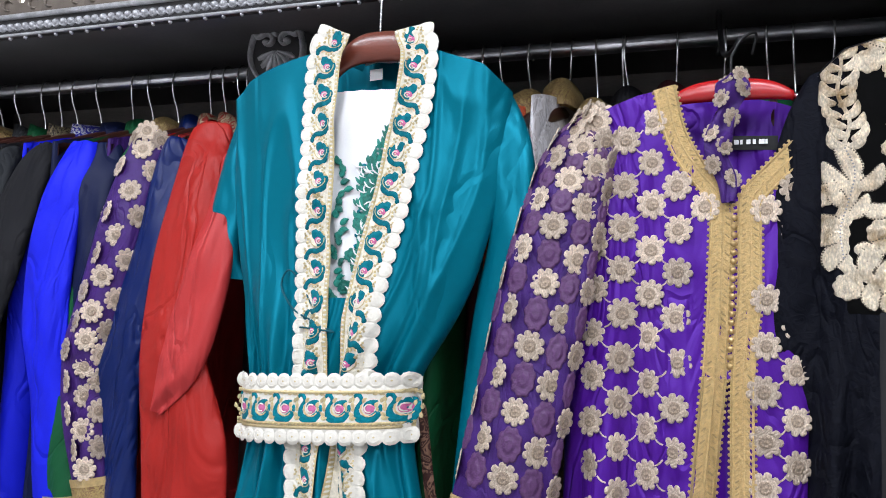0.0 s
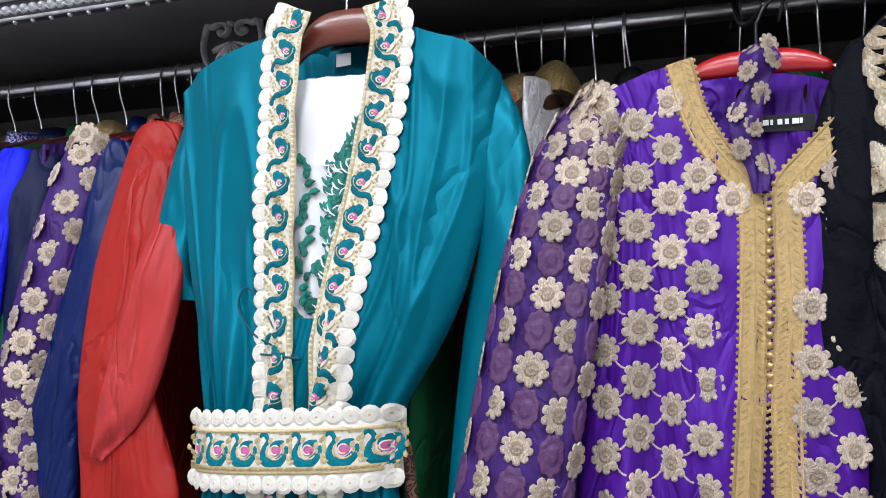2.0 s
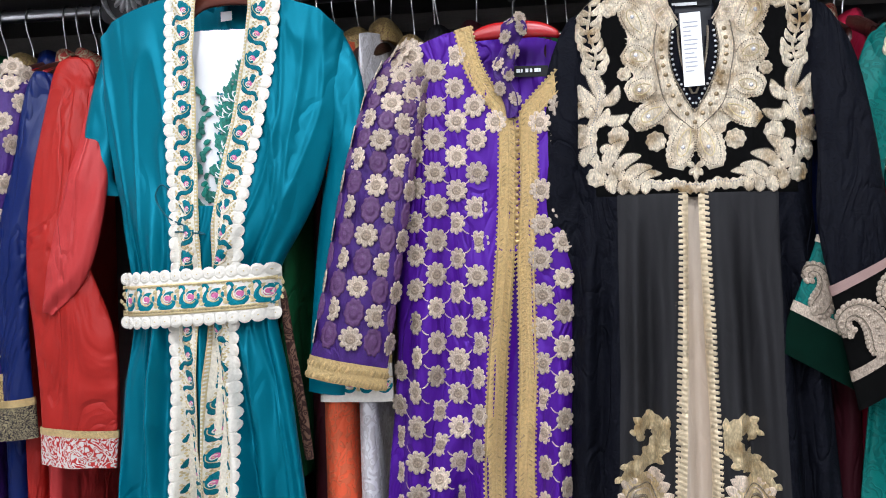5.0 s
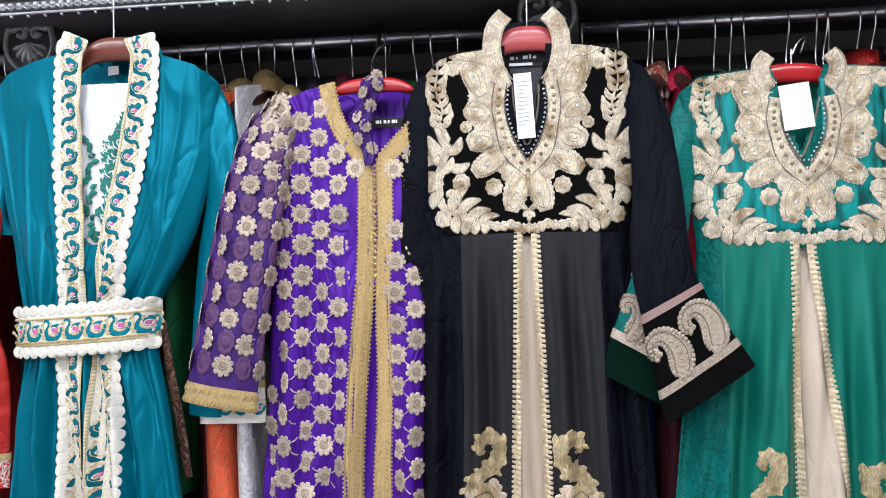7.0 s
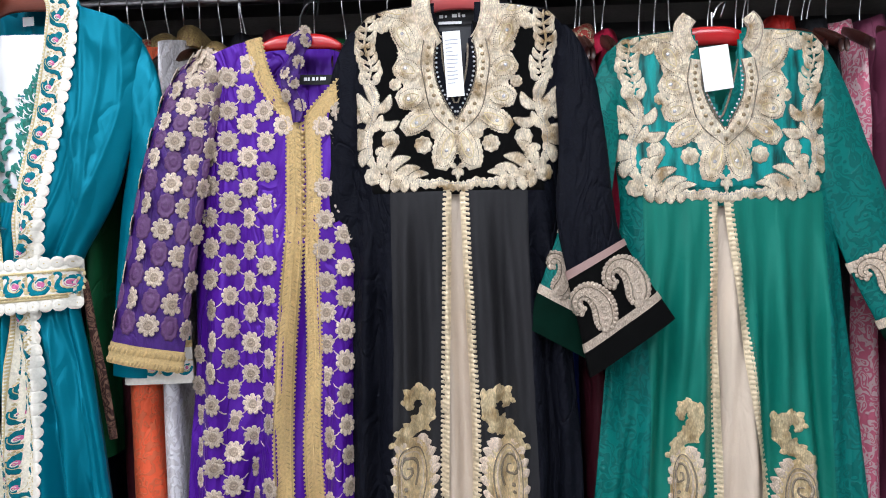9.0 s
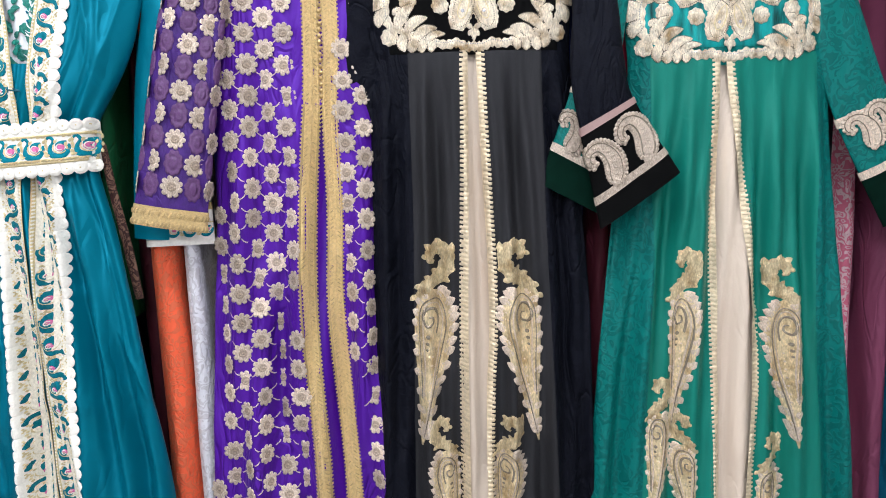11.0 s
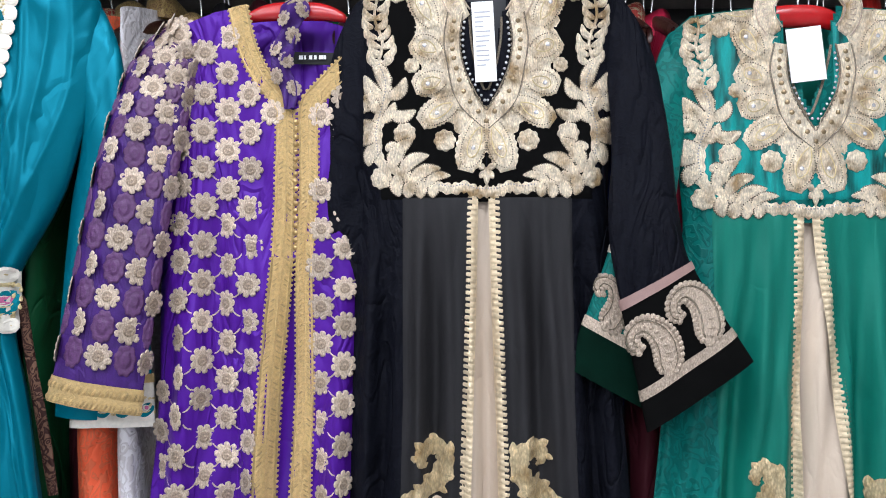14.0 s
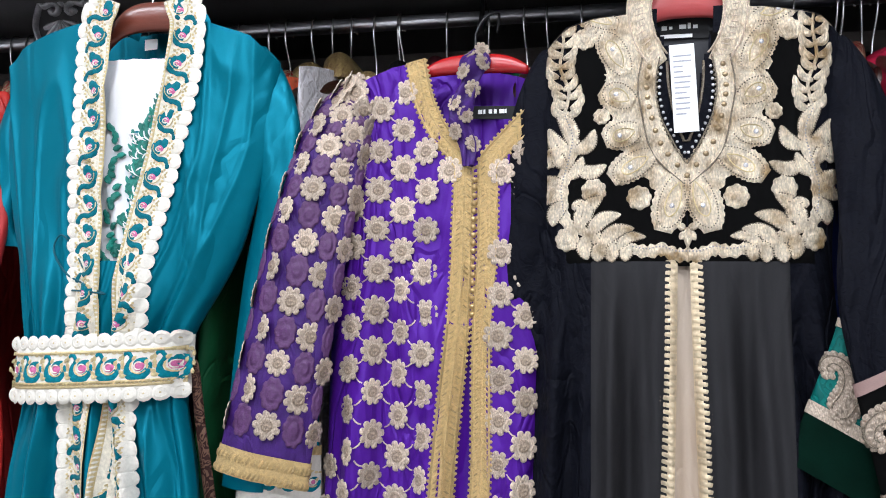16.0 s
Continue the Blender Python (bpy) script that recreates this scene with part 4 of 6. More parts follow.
belt = thing("embroidered_belt", (-0.52, 1.19, 1.29), "wide cream and gold belt with teal peacocks round the robe", "belt")


def belt_at(x, z, h):
    """The belt's front: smooth across the gathers of the robe, bulging a little at the middle."""
    z += 0.055 * (x + 0.52)
    a, b, f = TB.ends(z)
    u = max(-1.0, min(1.0, (2 * x - a - b) / (b - a)))
    return (x, f + TB.thick * (1 - math.sqrt(max(0.0, 1 - abs(u) ** 3))) - 0.020 - 0.006 * max(0.0, 1 - ((x + 0.52) / 0.14) ** 2) - h * (0.55 if h > 0 else 1), z)


verts = [belt_at(-0.663 + 0.284 * i / 39, 1.290 + 0.083 * j / 9, 0.002 if 0 < j < 9 and 0 < i < 39 else -0.014) for j in range(10) for i in range(40)]
strap = Heap().add(verts, grid_faces(40, 10)).make("strap", CREAM, belt)
for i in range(7):
    x = -0.663 + (i + 0.5) * 0.0406
    peacock(strap, belt_at, x, 1.334, 0.044, 1, (), 0.0)
for i in range(15):
    x = -0.655 + i * 0.0192
    for z, r in ((1.370, 0.0106), (1.296, 0.0108)):
        h = Heap()
        dome(h, belt_at, x, z, r * 1.08, 0.0048, 0, 12, 3)
        ring(h, belt_at, x, z, 0.0070, 0.0010, 0.0046, 0, 0, math.tau, 10)
        dome(h, belt_at, x, z, 0.0024, 0.0062, 1, 6, 2)
        h.make("scallop", [CREAM, GOLD_PALE], strap)
h = Heap()
for z in (1.3555, 1.3135, 1.3085):
    stroke(h, belt_at, [(-0.662, z), (-0.52, z), (-0.381, z)], [0.0028] * 2, 0.005, 0, 40, 5)
for i in range(52):
    leaf(h, belt_at, -0.66 + i * 0.0054, 1.3105, 0.7, 0.007, 0.0016, 0, 0.006)
h.make("gold_cord", GOLD_PALE, strap)
# loose tie strings at the front, and the patterned tail of the belt
tie = thing("tie_string", (-0.52, 1.19, 1.45), "thin dark teal tie strings hanging loosely", "string")
f = lambda x, z: TB.at(x, z, 0.009)
Heap().add(*tube([f(-0.495, 1.437), f(-0.53, 1.452), f(-0.565, 1.468), f(-0.587, 1.50), f(-0.575, 1.522), f(-0.555, 1.505), f(-0.53, 1.47), f(-0.505, 1.44)], 0.0014, 6, 60)).make("loop", TEAL_DARK, tie)
Heap().add(*tube([f(-0.495, 1.437), f(-0.525, 1.441), f(-0.552, 1.442)], 0.0014, 6, 20)).make("end", TEAL_DARK, tie)
PATTERN = damask("brown_paisley_print", (0.035, 0.014, 0.012), (0.14, 0.075, 0.05), 0.6, 90)
Sleeve([(-0.378, 1.250, 1.33, 0.007, 0.006), (-0.368, 1.252, 1.25, 0.008, 0.005), (-0.352, 1.254, 1.15, 0.009, 0.005), (-0.340, 1.258, 1.05, 0.008, 0.004)], 0.002).shell("belt_tail", PATTERN, belt, 16, "brown patterned belt tail")
# the white under-bodice and the neck
under_b = thing("white_underdress", (-0.48, 1.25, 1.40), "white satin underdress with emerald leaf embroidery inside the robe", "dress")
u_at = lambda x, z, h: TB.at(x, z, h - 0.016)
n = 26
verts = [u_at(T_L(z) - 0.02 + (T_R(z) - T_L(z) + 0.04) * i / (n - 1), z, 0) for z in [1.45 + (1.785 - 0.012 * math.sin(math.pi * k / 29) - 1.45) * k / 29 for k in range(30)] for i in range(n)]
Heap().add(verts, grid_faces(n, 30)).make("bodice", WHITE_SATIN, under_b)
bod = under_b.children[0]
h = Heap()
random.seed(4)
e_at = lambda x, z, h: u_at(x, z, h + 0.0035)
verts = []
for j in range(36):
    z = 1.468 + 0.248 * j / 35
    hi = T_R(z) + 0.004
    lo = max(T_L(z) + 0.030 + 0.004 * math.sin(j * 1.1), hi - max(0.0, 1.720 - z) * 0.60 + 0.004 * math.sin(j * 1.9))
    verts += [e_at(lo + (hi - lo) * i / 11, z, 0.0006 + 0.0004 * math.sin(i * 2.1 + j * 1.3)) for i in range(12)]
h.add(verts, grid_faces(12, 36), 0)
for k in range(46):
    z = 1.480 + 0.20 * random.random()
    lo, hi = T_L(z) + 0.034, T_R(z) - 0.004
    leaf(h, e_at, lo + (hi - lo) * random.random(), z, random.uniform(0.2, 2.9), random.uniform(0.010, 0.022), 0.0014, 2, 0.0042)
for k in range(300):
    z = 1.470 + 0.250 * random.random()
    hi = T_R(z) + 0.004
    lo = max(T_L(z) + 0.030, hi - max(0.0, 1.722 - z) * 0.62)
    x = lo + (hi - lo) * random.random()
    a = random.uniform(0.3, 2.6)
    leaf(h, e_at, x, z, a, random.uniform(0.010, 0.019), random.uniform(0.0028, 0.0046), 0, random.uniform(0.0015, 0.0035))
    if k % 14 == 0:
        dome(h, e_at, x, z + 0.006, 0.0022, 0.009, 1, 6, 2)
for k in range(5):
    rosette(h, e_at, T_R(1.5 + 0.045 * k) - 0.018, 1.5 + 0.045 * k, 0.011, 7, 0, 0)
for k in range(22):
    leaf(h, e_at, T_L(1.6) + 0.004 * math.sin(k * 2.3), 1.47 + k * 0.0098, 1.2 + math.sin(k), 0.015, 0.005, 0, 0.003)
tagged(h.make("leaf_embroidery", [EMERALD, CRYSTAL, WHITE_SATIN], bod), kind="stuff")
for k in range(13):
    h = Heap()
    dome(h, u_at, T_L(1.5) + 0.020 + 0.0006 * k, 1.475 + k * 0.0165, 0.0042, 0.006, 0, 8, 3)
    h.make("button", TEAL, bod)
Heap().add([TB.at(-0.49 + 0.019 * a, 1.808 + 0.017 * b, -0.050) for a, b in ((0, 0), (1, 0.15), (1, 1.1), (0, 1))], [(0, 1, 2, 3)]).make("size_label", WHITE_PAPER, teal, "small white size label")
h = Heap()
stroke(h, lambda x, z, q: (x, 1.292 - q, z), [(-0.525, 1.835), (-0.512, 1.856), (-0.465, 1.862), (-0.415, 1.856), (-0.402, 1.835)], [0.018] * 2, 0.003, 0, 24, 5)
h.make("collar_back", TEAL, teal)
front_hanger(-0.466, 1.258, 1.852, 0.16, WOOD, CORNICE_Z + 0.06, "red-brown wooden hanger with chrome hook inside the teal robe", 0.046, droop=0.05)

# ---- purple kaftan: lining, flowers, braid ----
Heap().add([PB.at(-0.03 + 0.11 * i / 15, 0.42 + 1.0 * j / 39, -0.010) for j in range(40) for i in range(16)], grid_faces(16, 40)).make("lining_panel", VIOLET_DEEP, purple, "plain deep violet lining in the front slit")
Heap().add([(-0.08 + 0.22 * i / 19, 1.302 + 0.004 * math.sin(i * 0.8 + 8 * j / 14), 1.58 + 0.118 * j / 14) for j in range(15) for i in range(20)], grid_faces(20, 15)).make("neck_lining", VIOLET, purple, "bright violet satin neck lining")
fl = Heap()
rosette(fl, flat, 0, 0, 0.0198, 9, 0, 1, 0.0022, 0, 6)
flower = bpy.data.meshes.new("flower_motif")
flower.from_pydata(fl.v, [], fl.f)
flower.materials.append(SILVERGOLD)
flower.materials.append(material("dull_gold_knot", (0.50, 0.38, 0.28), 0.4, 0.2, var=0.4, scale=300, bump=0.9, stitch=520, each=0.3))
flower.polygons.foreach_set("material_index", fl.s)
flower.polygons.foreach_set("use_smooth", [True] * len(flower.polygons))


def place_flower(p, nrm, parent, size=1.0, turn=0.0):
    ob = new("flower_motif", flower)
    y = -Vector(nrm).normalized()
    x = y.cross(Vector((0, 0, 1))).normalized()
    m = Matrix((x, y, x.cross(y))).transposed().to_4x4()
    under(ob, parent)
    ob.matrix_basis = Matrix.Translation(p) @ m @ Matrix.Rotation(turn, 4, "Y") @ Matrix.Diagonal((size, size, size, 1))
    return ob


links = Heap()
rng = random.Random(5)
for c in range(-7, 5):
    for r in range(0, 26):
        x, z = 0.0245 + c * 0.0345 + rng.uniform(-0.002, 0.002), 1.752 - r * 0.056 - (0.028 if c % 2 else 0) + rng.uniform(-0.002, 0.002)
        z -= 0.04 * (x + 0.03)
        a, b, _ = PB.ends(z)
        lo, hi = P_L(z) - 0.040, P_R(z) + 0.036
        if z > 1.60:
            lo, hi = P_NECK(z) - 0.022, P_NECKR(z) + 0.03
        if x < a + 0.008 or x > b - 0.021 or lo < x < hi or z > PB.ztop((2 * x - a - b) / (b - a)) - 0.004 or z < 0.45:
            continue
        e = 0.008
        p = Vector(PB.at(x, z, 0.0008))
        du, dv = Vector(PB.at(x + e, z, 0)) - Vector(PB.at(x - e, z, 0)), Vector(PB.at(x, z + e, 0)) - Vector(PB.at(x, z - e, 0))
        place_flower(p, du.cross(dv), purple, rng.uniform(0.92, 1.06), rng.uniform(0, 0.8))
        for s in (-1, 1):
            if a + 0.03 < x + s * 0.0345 < b - 0.02 and not lo < x + s * 0.034 < hi:
                stroke(links, PB.at, [(x + s * 0.012, z - 0.010), (x + s * 0.017, z - 0.016), (x + s * 0.0225, z - 0.018)], [0.0011] * 2, 0.002, 0, 4, 4)
tagged(links.make("linking_stitches", SILVERGOLD, purple), kind="stuff")
for r in range(0, 11):
    for c in range(-2, 3):
        s = 0.05 + r * 0.096 + (0.048 if c % 2 else 0)
        aa = c * 0.40 + rng.uniform(-0.03, 0.03)
        if s > 0.955 or s < 0.09 or (s < 0.2 and c > 0):
            continue
        p, n1 = Vector(PS.point(s, aa, 0.001)), Vector(PS.point(s, aa, 0.02))
        place_flower(p, n1 - p, P_SLEEVE, rng.uniform(0.94, 1.08), rng.uniform(0, 0.8))
# far layer's flowers seen through the organza, imitated by dim mauve rosettes in front
h = Heap()
for r in range(0, 11):
    for c in range(-2, 3):
        s, aa = 0.098 + r * 0.096 + (0.048 if c % 2 else 0), c * 0.40
        if s < 0.95:
            rosette(h, lambda x, z, q, s=s, aa=aa: tuple(PS.point(s - z / 0.58, aa + x / 0.09, q * 0.8 + 0.0003)), 0, 0, 0.0160, 9, 0, 0, 0.003, rng.uniform(0, 1), 5)
h.make("shadow_stitching", material("dimmed_show_through_mauve", (0.085, 0.027, 0.105), 0.55, 0.0, var=0.3, scale=200, bump=0.6), purple, "far-layer flowers showing through the sheer sleeve, dimmed to mauve")["kind"] = "stuff"
h = Heap()
for i in range(34):
    for k in range(2):
        a = -0.98 + 1.96 * (i + 0.5) / 34
        stroke(h, lambda x, z, q, a=a, k=k: tuple(PS.point(0.972 + 0.022 * k - z / 0.58, a + x / 0.1, q)), [(-0.0035, -0.005), (0.0035, 0.005)], [0.0022] * 2, 0.004, 0, 4, 4)
tagged(h.make("cuff_stitches", GOLD, P_SLEEVE), kind="stuff")
PS.shell("cuff_braid", GOLD, P_SLEEVE, 40, "gold braided cuff", 0.958, 1.0, 0.0022, 6)
h = Heap()
at, length = on_path(PB.at, [(-0.064, 1.770), (-0.050, 1.71), (-0.027, 1.665), (0.002, 1.628), (0.008, 1.60), (0.006, 1.50), (0.001, 1.40)])
braid(h, at, length, 0.0145)
at, length = on_path(PB.at, [(0.001, 1.40), (-0.015, 1.2), (-0.021, 1.01), (-0.010, 0.71), (-0.012, 0.45)])
braid(h, at, length, 0.0148)
h.make("braid_edge", GOLD, purple)
h = Heap()
at, length = on_path(PB.at, [(0.105, 1.69), (0.062, 1.645), (0.043, 1.622), (0.041, 1.59), (0.041, 1.50), (0.034, 1.40), (0.034, 1.2), (0.028, 1.01), (0.044, 0.71), (0.047, 0.45)])
braid(h, at, length, 0.0145)
h.make("braid_edge", GOLD, purple)
for i in range(18):
    h = Heap()
    z = 1.597 - i * 0.0108
    dome(h, lambda x, zz, q: PB.at(x, zz, q + 0.001), 0.0238 - 0.0003 * i, z, 0.0044, 0.0075, 0, 9, 3)
    h.make("button", BUTTON, purple)
front_hanger(0.018, 1.294, 1.768, 0.15, RED_PLASTIC, 1.835, "red plastic hanger with a black hook on the rod", 0.029, droop=0.012, hook_mat=BLACK_PLASTIC, metal_ends=True)
hk = thing("rod_hook", (0.0, 1.5, 1.86), "large grey plastic hook over the rod", "hook")
Heap().add(*tube([(-0.005, 1.545, 1.89), (-0.004, 1.535, 1.93), (-0.003, 1.50, 1.945), (0.0, 1.47, 1.90), (0.006, 1.40, 1.85), (0.018, 1.34, 1.832), (0.03, 1.31, 1.84)], 0.0042, 8, 30)).make("wire", BLACK_PLASTIC, hk)
lab = thing("neck_label", (0.045, 1.29, 1.70), "black woven label inside the purple neck", "label")
Heap().add([(0.012, 1.298, 1.690), (0.075, 1.298, 1.688), (0.075, 1.296, 1.706), (0.012, 1.296, 1.708)], [(0, 1, 2, 3)]).make("cloth", LABEL, lab)
h = Heap()
for i, w in enumerate((0.006, 0.003, 0.005, 0.004, 0.007, 0.003)):
    x0 = 0.022 + i * 0.0075
    h.add([(x0, 1.2945, 1.696), (x0 + w, 1.2945, 1.696), (x0 + w, 1.2945, 1.702), (x0, 1.2945, 1.702)], [(0, 1, 2, 3)])
h.make("white_bars", WHITE_PAPER, lab)
scarf = thing("organza_sash", (0.0, 1.27, 1.66), "knotted violet organza sash with gold flowers over the hanger", "sash")
SC = Sleeve([(0.022, 1.282, 1.772, 0.020, 0.012), (0.018, 1.270, 1.757, 0.020, 0.014), (0.014, 1.266, 1.733, 0.012, 0.010), (0.004, 1.264, 1.70, 0.017, 0.010), (0.002, 1.258, 1.675, 0.013, 0.008), (0.014, 1.256, 1.645, 0.012, 0.006), (0.016, 1.25, 1.615, 0.008, 0.004)], 0.008, 4.0)
SC.shell("cloth", ORGANZA, scarf, 24)
for i in range(9):
    s = 0.06 + 0.1 * i
    aa = 0.4 * (-1) ** i
    p, n1 = Vector(SC.point(s, aa, 0.001)), Vector(SC.point(s, aa, 0.02))
    place_flower(p, n1 - p, scarf, 0.65, i)


# ---- black and green kaftans ----
def bodice(B, parent, xc, half, zv, up, low):
    """The embroidered yoke: leaf columns at both sides, a leafy border below, a lobed bib with studs round the slit.

    Drawn on a pattern of 407 units to each side of the slit, the slit's foot at 405 and the lower edge at 725;
    up, low: metres to a unit above and below the slit's foot."""
    k = half / 407
    rg = random.Random(3)

    def at(x, z, h):
        a, b, _ = B.ends(z)
        u = max(-1.0, min(1.0, (2 * x - a - b) / (b - a)))
        return B.at(x, min(z, B.ztop(u) - 0.003), h + 0.0045)
    raised = lambda x, z, h: at(x, z, h + 0.0032)
    for s in (-1, 1):
        P = lambda x, y: (xc + s * (x - 487) * k, zv + (405 - y) * (up if y < 405 else low))

        def one(name, base, tip, w, bend=0.0, lift=at, edge=1, h=0.0052):
            q = Heap()
            jig = lambda p: (p[0] + rg.uniform(-3, 3), p[1] + rg.uniform(-3, 3))
            petal(q, lift, P(*jig(base)), P(*jig(tip)), w * k * 1.05, h, bend * s, 0, edge)
            q.make(name, [CHAMPAGNE, CORD], parent)

        def flower_at(x, y, r, n=8):
            q = Heap()
            rosette(q, at, *P(x, y), r * k, n, 0, 0, 0.0052, rg.random())
            q.make("rosette_motif", [CHAMPAGNE], parent)

        # narrow column of paired leaves from the shoulder
        line = [(852, -10), (842, 80), (852, 160), (825, 240), (838, 305)]
        q = Heap()
        stroke(q, at, [P(*e) for e in line], [4 * k, 6 * k], 0.003, 0, 30, 5)
        q.make("stem", [CHAMPAGNE], parent)
        c = curve_at(line, 11)
        for i in range(10):
            x, y = c[i]
            one("leaf_motif", (x + 1, y + 32), (x + 42, y - 14), 13, -0.22, at, None)
            one("leaf_motif", (x - 1, y + 38), (x - 40, y - 6), 13, 0.22, at, None)
        # broad acanthus below it
        q = Heap()
        stroke(q, at, [P(*e) for e in ((835, 300), (812, 370), (822, 440), (846, 520), (842, 600), (800, 655))], [10 * k, 20 * k, 20 * k, 22 * k, 20 * k, 14 * k], 0.0034, 0, 40, 7, 0.35, 11)
        bead_row(q, raised, [P(*e) for e in ((838, 310), (814, 375), (826, 445), (848, 525), (840, 600))], 0.0042, 0.0013, 0.003, 1)
        q.make("stem", [CHAMPAGNE, CRYSTAL], parent)
        for base, tip, w, bend in (((808, 405), (862, 296), 25, 0.1), ((812, 425), (748, 362), 22, 0.2), ((808, 470), (713, 466), 22, 0.18), ((826, 420), (893, 338), 25, -0.12), ((830, 470), (872, 388), 20, -0.1),
                                   ((838, 515), (908, 480), 27, -0.15), ((842, 540), (908, 560), 27, 0.15), ((838, 565), (872, 630), 27, 0.15), ((826, 500), (784, 436), 20, 0.1), ((820, 575), (762, 596), 20, -0.15)):
            one("leaf_motif", base, tip, w, bend)
        for x, y, r in ((888, 434, 33), (752, 535, 38), (830, 668, 38)):
            flower_at(x, y, r)
        # lower border
        q = Heap()
        stroke(q, at, [P(*e) for e in ((812, 630), (752, 662), (690, 688), (620, 700))], [12 * k, 20 * k, 22 * k, 14 * k], 0.0034, 0, 26, 7, 0.3, 8)
        q.make("stem", [CHAMPAGNE], parent)
        for base, tip, w, bend in (((800, 645), (722, 552), 26, -0.15), ((772, 660), (670, 602), 23, -0.15), ((738, 690), (636, 640), 22, -0.15), ((775, 660), (770, 728), 24, 0.1), ((725, 682), (745, 732), 25, 0.1), ((690, 688), (702, 732), 22, 0.1),
                                   ((770, 625), (792, 556), 20, 0.1), ((652, 690), (664, 730), 20, 0.1), ((690, 700), (604, 664), 17, -0.2)):
            one("leaf_motif", base, tip, w, bend)
        q = Heap()
        stroke(q, at, [P(*e) for e in ((645, 696), (600, 704), (560, 698), (520, 712), (487, 712))], [18 * k, 20 * k, 19 * k], 0.0044, 0, 30, 7, 0.5, 6)
        bead_row(q, raised, [P(*e) for e in ((645, 690), (600, 696), (560, 690), (520, 702), (487, 702))], 0.0042, 0.0013, 0.003, 1)
        q.make("scroll_border", [CHAMPAGNE, CRYSTAL], parent)
        # the bib: ground, lobes with a beaded drop and a crystal, small flowers
        q = Heap()
        stroke(q, at, [P(*e) for e in ((690, -5), (668, 110), (652, 250), (625, 370), (570, 450), (487, 560))], [60 * k, 68 * k, 62 * k, 64 * k, 62 * k, 66 * k], 0.0022, 0, 90, 9, 0.2, 17)
        q.make("bib_ground", [CHAMPAGNE], parent)
        for base, tip, w, bend in (((655, 200), (728, 62), 46, 0.08), ((634, 285), (728, 238), 46, -0.1), ((618, 365), (722, 395), 46, 0.1), ((578, 432), (702, 505), 44, 0.1), ((498, 490), (556, 650), 48, 0.14), ((678, 50), (800, 2), 36, -0.1)):
            q = Heap()
            a, b = Vector(P(*base)), Vector(P(*tip))
            d = b - a
            n = Vector((-d.y, d.x)).normalized() * w * k
            stroke(q, raised, [a, a + d * 0.5 + n * bend * s, b], [f * w * k for f in (0.55, 0.85, 1.0, 1.04, 1.0, 0.86, 0.5)], 0.0042, 0, 30, 9, 0.14, 9, 0.0012)
            bead_row(q, lambda x, z, h: at(x, z, h + 0.0062), [a + d * f + n * g for f, g in ((0.02, 0.4), (0.25, 0.72), (0.55, 0.80), (0.82, 0.55), (0.93, 0.0), (0.82, -0.55), (0.55, -0.80), (0.25, -0.72), (0.02, -0.4))], 0.0036, 0.0013, 0.0026, 2, 0.0, 5)
            for i in range(9):
                e = a + d * (0.12 + 0.09 * i)
                for g in (-1, 1):
                    stroke(q, lambda x, z, h: at(x, z, h + 0.0046), [e + n * 0.42 * g, e + n * 0.60 * g - d * 0.02, e + n * 0.78 * g - d * 0.06], [0.0014, 0.0019, 0.0010], 0.0026, 0, 5, 4)
            drop = [a + d * f + n * g for f, g in ((0.12, 0.0), (0.35, 0.34), (0.62, 0.36), (0.74, 0.0), (0.62, -0.36), (0.35, -0.34), (0.14, 0.0))]
            stroke(q, lambda x, z, h: at(x, z, h + 0.0055), drop, [0.0013] * 2, 0.004, 3, 36, 4)
            for g in (-0.6, 0.6):
                petal(q, lambda x, z, h: at(x, z, h + 0.0056), a + n * g * 0.4, a + d * 0.7 + n * g, 0.12 * w * k, 0.002)
            q.make("lobe_motif", [CHAMPAGNE, CRYSTAL, CORD, GOLD_PALE], parent)
            q = Heap()
            e = a + d * 0.56
            dome(q, lambda x, z, h: at(x, z, h + 0.0075), e.x, e.y, 0.0034, 0.003, 0, 8, 3)
            q.make("crystal", [CRYSTAL], parent)
        for x, y, r in ((776, 82, 36), (622, 556, 37), (728, 322, 26)):
            flower_at(x, y, r)
        for base, tip, w in (((490, 640), (487, 694), 11), ((492, 640), (516, 632), 11), ((490, 650), (508, 672), 11)):
            one("leaf_motif", base, tip, w, 0.0, raised, None)
        # studded band and crystals along the slit
        q = Heap()
        studs = [P(*e) for e in ((585, 150), (598, 235), (588, 315), (556, 415), (487, 497))]
        stroke(q, raised, studs, [25 * k, 27 * k, 27 * k, 26 * k], 0.0040, 0, 40, 7)
        for e in (-25, 25):
            stroke(q, raised, [P(x + e, y + (e * 0.9 if y > 400 else 0)) for x, y in ((585, 150), (598, 235), (588, 315), (556, 415))] + [P(487, 497 + e * 1.2)], [0.0012] * 2, 0.0062, 2, 40, 4)
        q.make("stud_band", [CHAMPAGNE, CRYSTAL, CORD], parent)
        c = curve_at(studs, 12)
        for i in range(1, 12 if s > 0 else 11):
            q = Heap()
            dome(q, lambda x, z, h: at(x, z, h + 0.007), c[i][0], c[i][1], 8.5 * k, 0.0046, 0, 9, 3)
            q.make("stud", [STUD], parent)
        q = Heap()
        bead_row(q, raised, [P(*e) for e in ((556, 175), (562, 255), (546, 335), (515, 400), (487, 440))], 0.0085, 0.0022, 0.004, 0, 0.0, 7)
